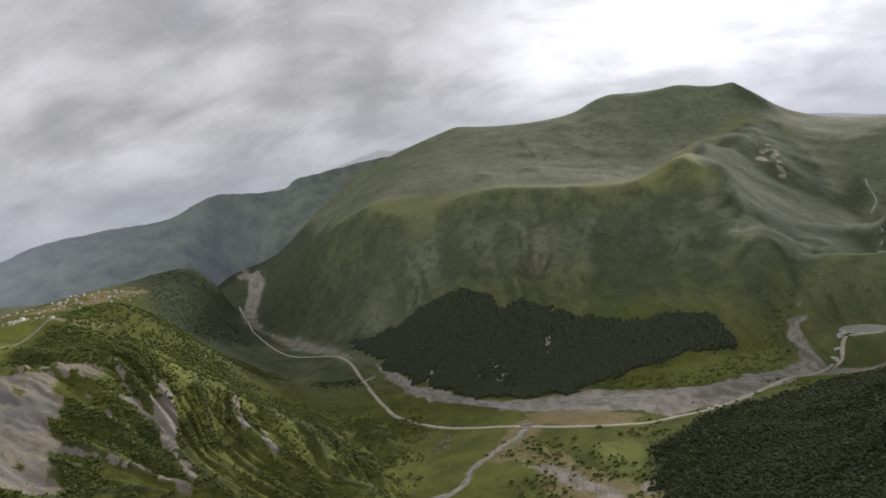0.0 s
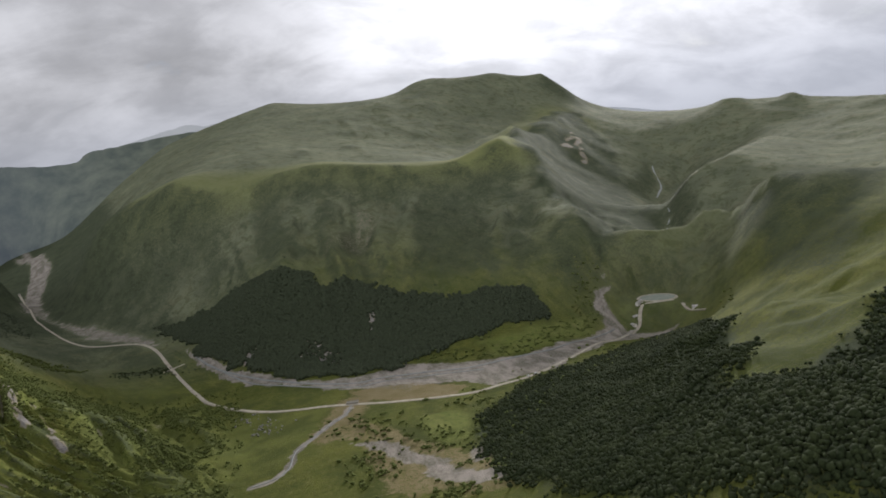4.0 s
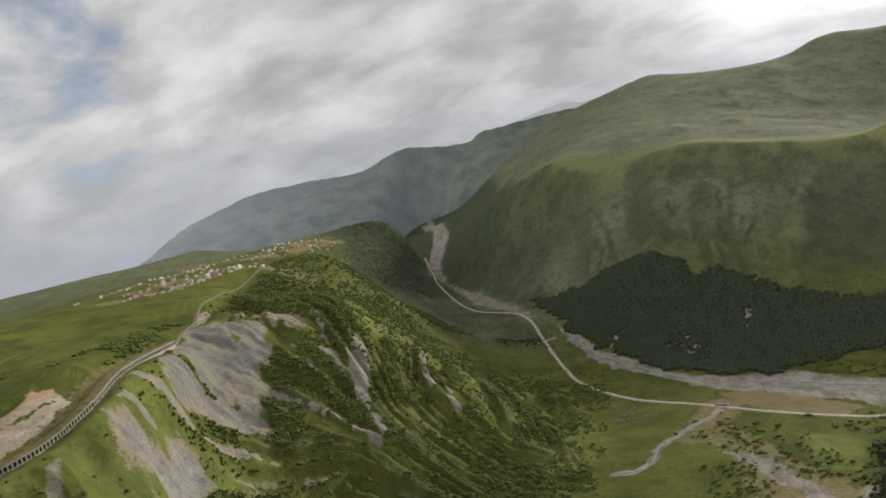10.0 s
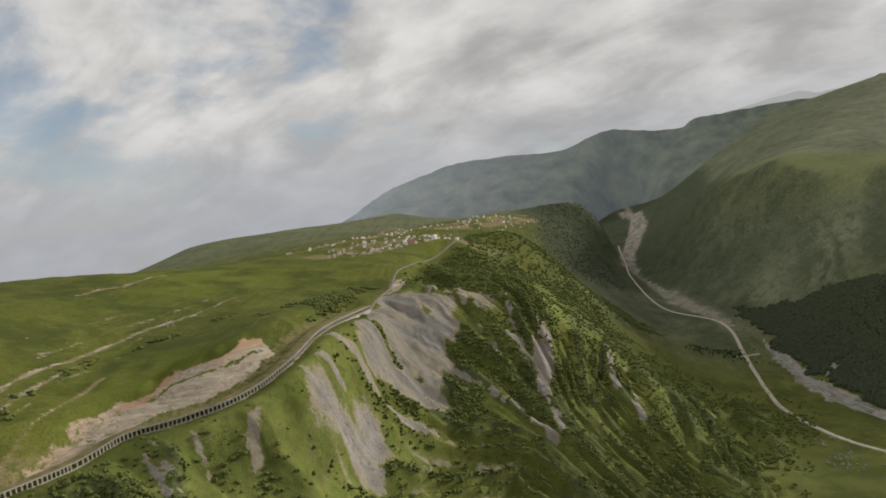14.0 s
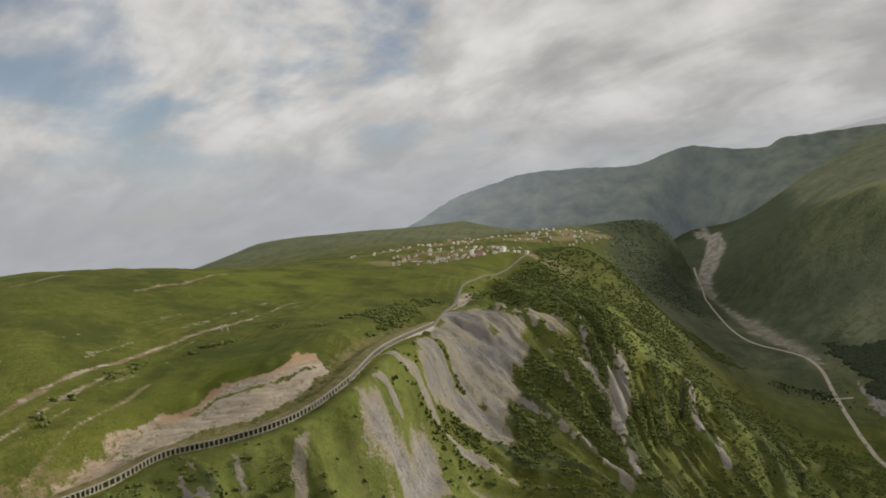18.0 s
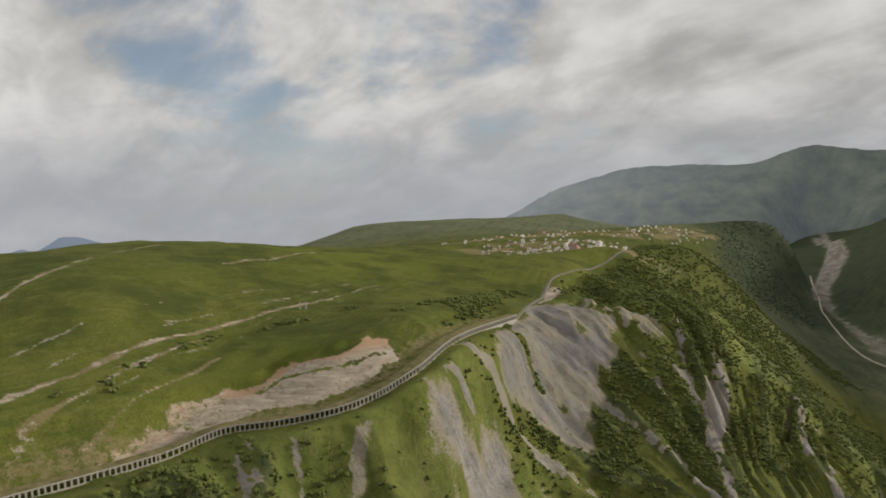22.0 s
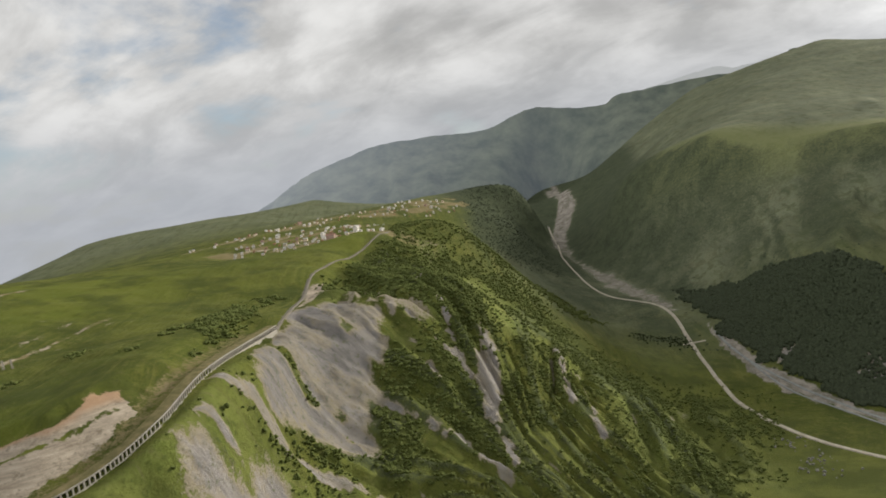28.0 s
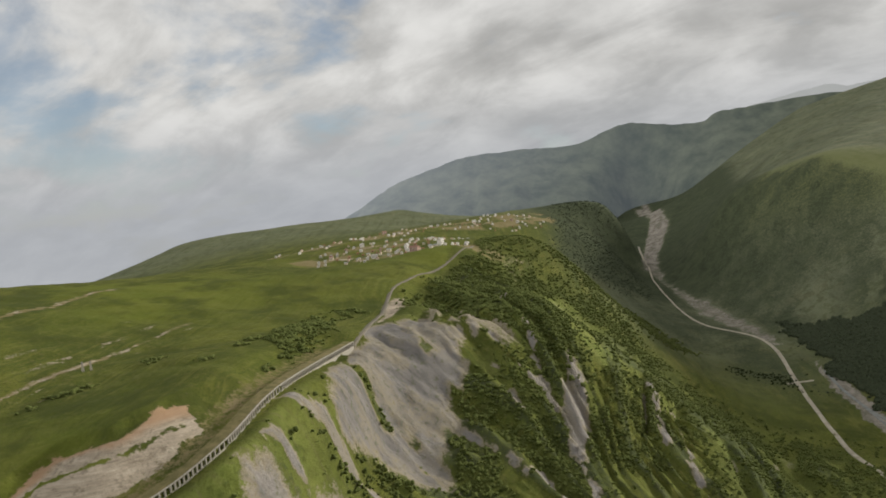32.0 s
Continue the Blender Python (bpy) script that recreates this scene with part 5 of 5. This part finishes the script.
def build_village():
    rng = random.Random(11)
    kinds = [house_kind("house", 9, 7.5, 5.5, 2.6, PLASTER[0], ROOFING[4], "white two-storey house with a pale metal roof", 3),
             house_kind("house", 10, 8, 5.5, 3.0, PLASTER[1], ROOFING[0], "cream house with a red metal roof", 3),
             house_kind("house", 7.5, 6.5, 3.2, 2.2, PLASTER[3], ROOFING[2], "small brown house with a rusty roof", 2),
             house_kind("hotel", 20, 11, 11.0, 3.5, PLASTER[0], ROOFING[4], "large white hotel with a pale roof", 5),
             house_kind("hotel", 22, 11, 9.0, 4.0, PLASTER[4], ROOFING[0], "large brick-red hotel with a red roof", 5),
             house_kind("house", 12, 8, 6.0, 2.4, PLASTER[1], ROOFING[1], "cream house with a grey metal roof", 3)]
    weights = [6, 3, 4, 0.6, 0.6, 5]
    first = [True] * len(kinds)
    placed = []
    for street, n in ((STREET_A, 80), (STREET_B, 56), (STREET_C, 46), (STREET_D, 48)):
        way = curve([(p[0], p[1], 0) for p in street], 10)
        for i in range(n):
            for _ in range(12):
                u = rng.random()
                p, q = way[int(u * (len(way) - 2))], way[int(u * (len(way) - 2)) + 1]
                t = math.atan2(q[1] - p[1], q[0] - p[0])
                off = rng.choice((-1, 1)) * (10 + 80 * rng.random() ** 1.5)
                x, y = p[0] - math.sin(t) * off, p[1] + math.cos(t) * off
                if all(math.hypot(x - a, y - b) > 14 for a, b in placed):
                    break
            else:
                continue
            placed.append((x, y))
            k = rng.choices(range(len(kinds)), weights)[0]
            m = pose(x, y, height_at(x, y) + 0.6, 0, 0, math.degrees(t) + rng.choice((0, 90)) + rng.uniform(-12, 12)) @ Matrix.Scale(rng.uniform(0.5, 0.8), 4)
            if first[k]:
                kinds[k].matrix_world, first[k] = m, False
            else:
                copy_thing(kinds[k], m)


build_village()


# ---- small things of the valley ----
def build_trees():
    rng = np.random.default_rng(77)
    v, f = lumps(rng, 7, 0.24, 0.95)
    crown_mesh = mesh_of("crown", v * np.array([5.0, 5.0, 5.2]) + np.array([0, 0, 1.6]), f, False)
    crown_mesh.materials.append(LEAF_LIGHT)
    bm = bmesh.new()
    bmesh.ops.create_cone(bm, cap_ends=True, segments=8, radius1=0.32, radius2=0.14, depth=3.6, matrix=Matrix.Translation((0, 0, 1.2)))
    for k in range(4):
        turn = Matrix.Rotation(k * 1.6, 4, "Z") @ Matrix.Translation((0.5, 0, 2.7)) @ Matrix.Rotation(0.8, 4, "Y")
        bmesh.ops.create_cone(bm, cap_ends=True, segments=6, radius1=0.13, radius2=0.05, depth=1.8, matrix=turn)
    first = None
    spots = [(x, y) for x, y in LONE_TREES] + [(x + float(rng.normal(0, 14)), y + float(rng.normal(0, 14))) for x, y in LONE_TREES for _ in range(2)]
    bark = mottled("grey_brown_bark", (0.07, 0.055, 0.04), (0.15, 0.12, 0.09), 0.4, 0.9)
    for x, y in spots:
        s = float(rng.uniform(0.6, 1.25))
        m = pose(x, y, height_at(x, y) - 0.2, 0, 0, float(rng.uniform(0, 360))) @ Matrix.Scale(s, 4)
        if first is None:
            first = thing("tree", (0, 0, 0), "lone green broadleaf tree on the meadow", "tree", "scattered valley trees")
            part("trunk", bm, bark, first)
            crown = new("crown", crown_mesh)
            crown.parent = first
            first.matrix_world = m
        else:
            tree = copy_thing(first, Matrix.Identity(4))
            tree.matrix_world = m


build_trees()


def build_boulders():
    rng = np.random.default_rng(91)
    v, f = lumps(rng, 1, 0.2, 0.8)
    kinds = [mesh_of("boulder", v * rng.uniform(0.7, 1.3, v.shape), f, False) for _ in range(4)]
    for me in kinds:
        me.materials.append(STONE)
    for x, y in ROCK_SPOTS * 9:
        px, py, s = x + float(rng.normal(0, 11)), y + float(rng.normal(0, 11)), float(rng.uniform(1.2, 4.2))
        ob = tagged(new("boulder", kinds[int(rng.integers(0, 4))]), "grey boulder lying in the green meadow", "boulder", "boulders in the meadow")
        ob.matrix_world = pose(px, py, height_at(px, py) - 0.1 * s, 0, 0, float(rng.uniform(0, 360))) @ Matrix.Scale(s, 4)


build_boulders()


def build_yard():
    shed = house_kind("shed", 11, 6, 3.4, 1.6, PLASTER[0], ROOFING[4], "long white shed beside the pond track", 4)
    tagged(shed, group="sheds beside the pond")
    for n, (x, y) in enumerate(POND_YARD):
        m = pose(x + 6, y + 4, height_at(x + 6, y + 4) + 0.4, 0, 0, 35 * n)
        if n == 0:
            shed.matrix_world = m
        else:
            copy_thing(shed, m)


build_yard()


def build_bridge(x, y, turn, span):
    z = height_at(x, y) + 2.2
    bridge = thing("road_bridge", (x, y, z), "pale concrete road bridge over the gravel river", "bridge", "valley bridges", turn)
    part("deck", box(bmesh.new(), (-span / 2, -3.6, -0.7), (span / 2, 3.6, 0.0), 0.08), CONCRETE, bridge)
    for side in (-1, 1):
        part("parapet", box(bmesh.new(), (-span / 2, side * 3.5 - 0.15, 0.0), (span / 2, side * 3.5 + 0.15, 0.9), 0.03), CONCRETE, bridge)
    for k in (-1, 0, 1):
        part("pier", box(bmesh.new(), (k * span * 0.42 - 0.7, -3.0, -6.0), (k * span * 0.42 + 0.7, 3.0, -0.7), 0.1), CONCRETE, bridge)


build_bridge(578, 1141, 0.72, 34)
build_bridge(VALLEY_ROAD[0][0], VALLEY_ROAD[0][1], 1.95, 46)
build_bridge(TRICKLE[0][0], TRICKLE[0][1] - 3, -0.33, 18)


def build_masts():
    steel = mottled("galvanised_steel", (0.22, 0.20, 0.17), (0.34, 0.31, 0.27), 1.0, 0.45)
    for x, y in MASTS:
        mast = thing("power_mast", (x, y, height_at(x, y) - 0.3), "pale steel power mast on the grass slope", "power mast", "power masts")
        for sx in (-1, 1):
            for sy in (-1, 1):
                bm = bmesh.new()
                a, t = Vector((sx * 0.7, sy * 0.7, 0)), Vector((sx * 0.2, sy * 0.2, 8))
                box(bm, (-0.12, -0.12, 0), (0.12, 0.12, 1))
                for v in bm.verts:
                    p = a.lerp(t, v.co.z)
                    v.co = (p.x + v.co.x, p.y + v.co.y, p.z)
                part("leg", bm, steel, mast)
        for h, w in ((6.0, 1.6), (7.2, 1.2)):
            part("crossarm", box(bmesh.new(), (-w, -0.15, h), (w, 0.15, h + 0.3)), steel, mast)
        for h in (1.8, 3.6, 5.4):
            part("brace", box(bmesh.new(), (-0.65 + h * 0.055, -0.65 + h * 0.055, h), (0.65 - h * 0.055, 0.65 - h * 0.055, h + 0.12)), steel, mast)


build_masts()


def build_vans():
    paint = mottled("white_van_paint", (0.62, 0.62, 0.60), (0.75, 0.75, 0.73), 1.5, 0.35)
    rubber = mottled("tyre_rubber", (0.02, 0.02, 0.02), (0.04, 0.04, 0.04), 0.5, 0.9)
    for n, (x, y) in enumerate(VAN_SPOT):
        d, along = line_distance(np.array([x]), np.array([y]), [(p[0], p[1]) for p in VALLEY_ROAD])
        near = min(curve([(p[0], p[1], 0) for p in VALLEY_ROAD], 3.0), key=lambda p: math.hypot(p[0] - x, p[1] - y))
        van = thing("van", (near[0], near[1], height_at(near[0], near[1]) + 0.75), "white van standing on the dirt valley road", "van", "vans on the valley road", 0.45)
        bm = box(bmesh.new(), (-2.6, -1.0, 0.35), (1.2, 1.0, 2.4), 0.12)
        box(bm, (1.1, -0.95, 0.35), (2.5, 0.95, 1.35), 0.15)
        part("body", bm, paint, van)
        part("windscreen", box(bmesh.new(), (1.15, -0.85, 1.4), (1.3, 0.85, 2.1), 0.03), GLASS, van)
        for sx in (-1.7, 1.6):
            for sy in (-0.9, 0.9):
                bm = bmesh.new()
                bmesh.ops.create_cone(bm, cap_ends=True, segments=16, radius1=0.38, radius2=0.38, depth=0.25, matrix=Matrix.Translation((sx, sy, 0.36)) @ Matrix.Rotation(math.pi / 2, 4, "X"))
                part("wheel", bm, rubber, van)


build_vans()


# ---- far ridges, their haze painted as glow ----
def far_ridge(name, line, near, far, deep, seed, label, run=500):
    """A ridge with haze painted on as glow: its crest line with folded flanks that fall towards the valley."""
    rng = np.random.default_rng(seed)
    crest = curve(line, 30.0)
    n, rows = len(crest), 14
    s = np.arange(n) * 30.0
    co = []
    for r in range(rows):
        t = r / (rows - 1)
        fold = 90 * t * (value_noise(s / 160, s * 0 + t * 1.3, seed) - 0.5) + 40 * t * (value_noise(s / 55, s * 0 + t * 2.1, seed + 1) - 0.5)
        jag = (1 - t) ** 4 * 10 * (value_noise(s / 45, s * 0, seed + 2) - 0.5)
        for i, p in enumerate(crest):
            d = math.hypot(p[0], p[1])
            k = (d - run * t + fold[i] * run / 500) / d
            co.append((p[0] * k, p[1] * k, p[2] + jag[i] - deep * t**0.9))
    i = (np.arange(rows - 1)[:, None] * n + np.arange(n - 1)[None]).ravel()
    me = mesh_of(name, np.array(co), np.stack([i, i + 1, i + n + 1, i + n], 1))
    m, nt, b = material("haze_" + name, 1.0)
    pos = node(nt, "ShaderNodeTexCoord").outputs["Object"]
    # the emission colour stands in for haze in front of the ridge
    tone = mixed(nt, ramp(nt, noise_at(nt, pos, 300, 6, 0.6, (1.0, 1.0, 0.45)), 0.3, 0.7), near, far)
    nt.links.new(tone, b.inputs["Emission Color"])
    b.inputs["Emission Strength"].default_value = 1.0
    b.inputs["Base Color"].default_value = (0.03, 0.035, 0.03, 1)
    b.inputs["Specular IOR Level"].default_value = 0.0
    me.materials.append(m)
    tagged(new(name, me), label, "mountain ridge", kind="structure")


def west_ridge():
    """The mountains down the valley: a crest with spurs that come down to the river on both sides of its mouth."""
    crest = np.array(curve(WEST_RIDGE, 22.0))
    n, rows = len(crest), 34
    run_at = np.arange(n) * 22.0
    az = np.arctan2(-crest[:, 0], crest[:, 1])
    d = np.hypot(crest[:, 0], crest[:, 1])
    reach = 1150 * (1 - 0.82 * np.exp(-((az - 0.315) / 0.06) ** 2))
    co = []
    for r in range(rows):
        t = r / (rows - 1)
        sway = run_at + 160 * t * (value_noise(run_at / 420, run_at * 0 + t * 1.5, 41) - 0.5)
        spur = ridged(sway, run_at * 0 + t * 260, 330, 1.0, 43) * 0.6 + ridged(sway, run_at * 0 + t * 200, 120, 1.0, 47) * 0.28 + ridged(sway, run_at * 0 + t * 150, 48, 1.0, 53) * 0.12
        jag = (1 - t) ** 6 * 9 * (value_noise(run_at / 40, run_at * 0, 59) - 0.5)
        k = (d - reach * t) / d
        z = crest[:, 2] + jag - (crest[:, 2] - 40) * t ** 0.8 + 240 * (spur - 0.5) * t * (1.15 - t) - 120 * max(0.0, t - 0.9) * 10
        co.append(np.stack([crest[:, 0] * k, crest[:, 1] * k, z], 1))
    i = (np.arange(rows - 1)[:, None] * n + np.arange(n - 1)[None]).ravel()
    me = mesh_of("backdrop_west", np.concatenate(co), np.stack([i, i + 1, i + n + 1, i + n], 1))
    m, nt, b = material("hazed_far_slopes", 1.0)
    pos = node(nt, "ShaderNodeTexCoord").outputs["Object"]
    slope = mixed(nt, ramp(nt, noise_at(nt, pos, 160, 8, 0.66), 0.36, 0.64), (0.050, 0.060, 0.038), (0.118, 0.128, 0.084))
    nt.links.new(slope, b.inputs["Base Color"])
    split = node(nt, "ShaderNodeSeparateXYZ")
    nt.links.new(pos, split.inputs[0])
    # haze painted as a blue-grey glow, thicker to the west
    haze_glow = mixed(nt, ramp(nt, split.outputs[0], -100, -1700), (0.006, 0.008, 0.010), (0.048, 0.056, 0.067))
    haze_glow = mixed(nt, ramp(nt, split.outputs[0], -1700, -3300), haze_glow, (0.150, 0.164, 0.194))
    nt.links.new(haze_glow, b.inputs["Emission Color"])
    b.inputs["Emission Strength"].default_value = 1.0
    b.inputs["Specular IOR Level"].default_value = 0.0
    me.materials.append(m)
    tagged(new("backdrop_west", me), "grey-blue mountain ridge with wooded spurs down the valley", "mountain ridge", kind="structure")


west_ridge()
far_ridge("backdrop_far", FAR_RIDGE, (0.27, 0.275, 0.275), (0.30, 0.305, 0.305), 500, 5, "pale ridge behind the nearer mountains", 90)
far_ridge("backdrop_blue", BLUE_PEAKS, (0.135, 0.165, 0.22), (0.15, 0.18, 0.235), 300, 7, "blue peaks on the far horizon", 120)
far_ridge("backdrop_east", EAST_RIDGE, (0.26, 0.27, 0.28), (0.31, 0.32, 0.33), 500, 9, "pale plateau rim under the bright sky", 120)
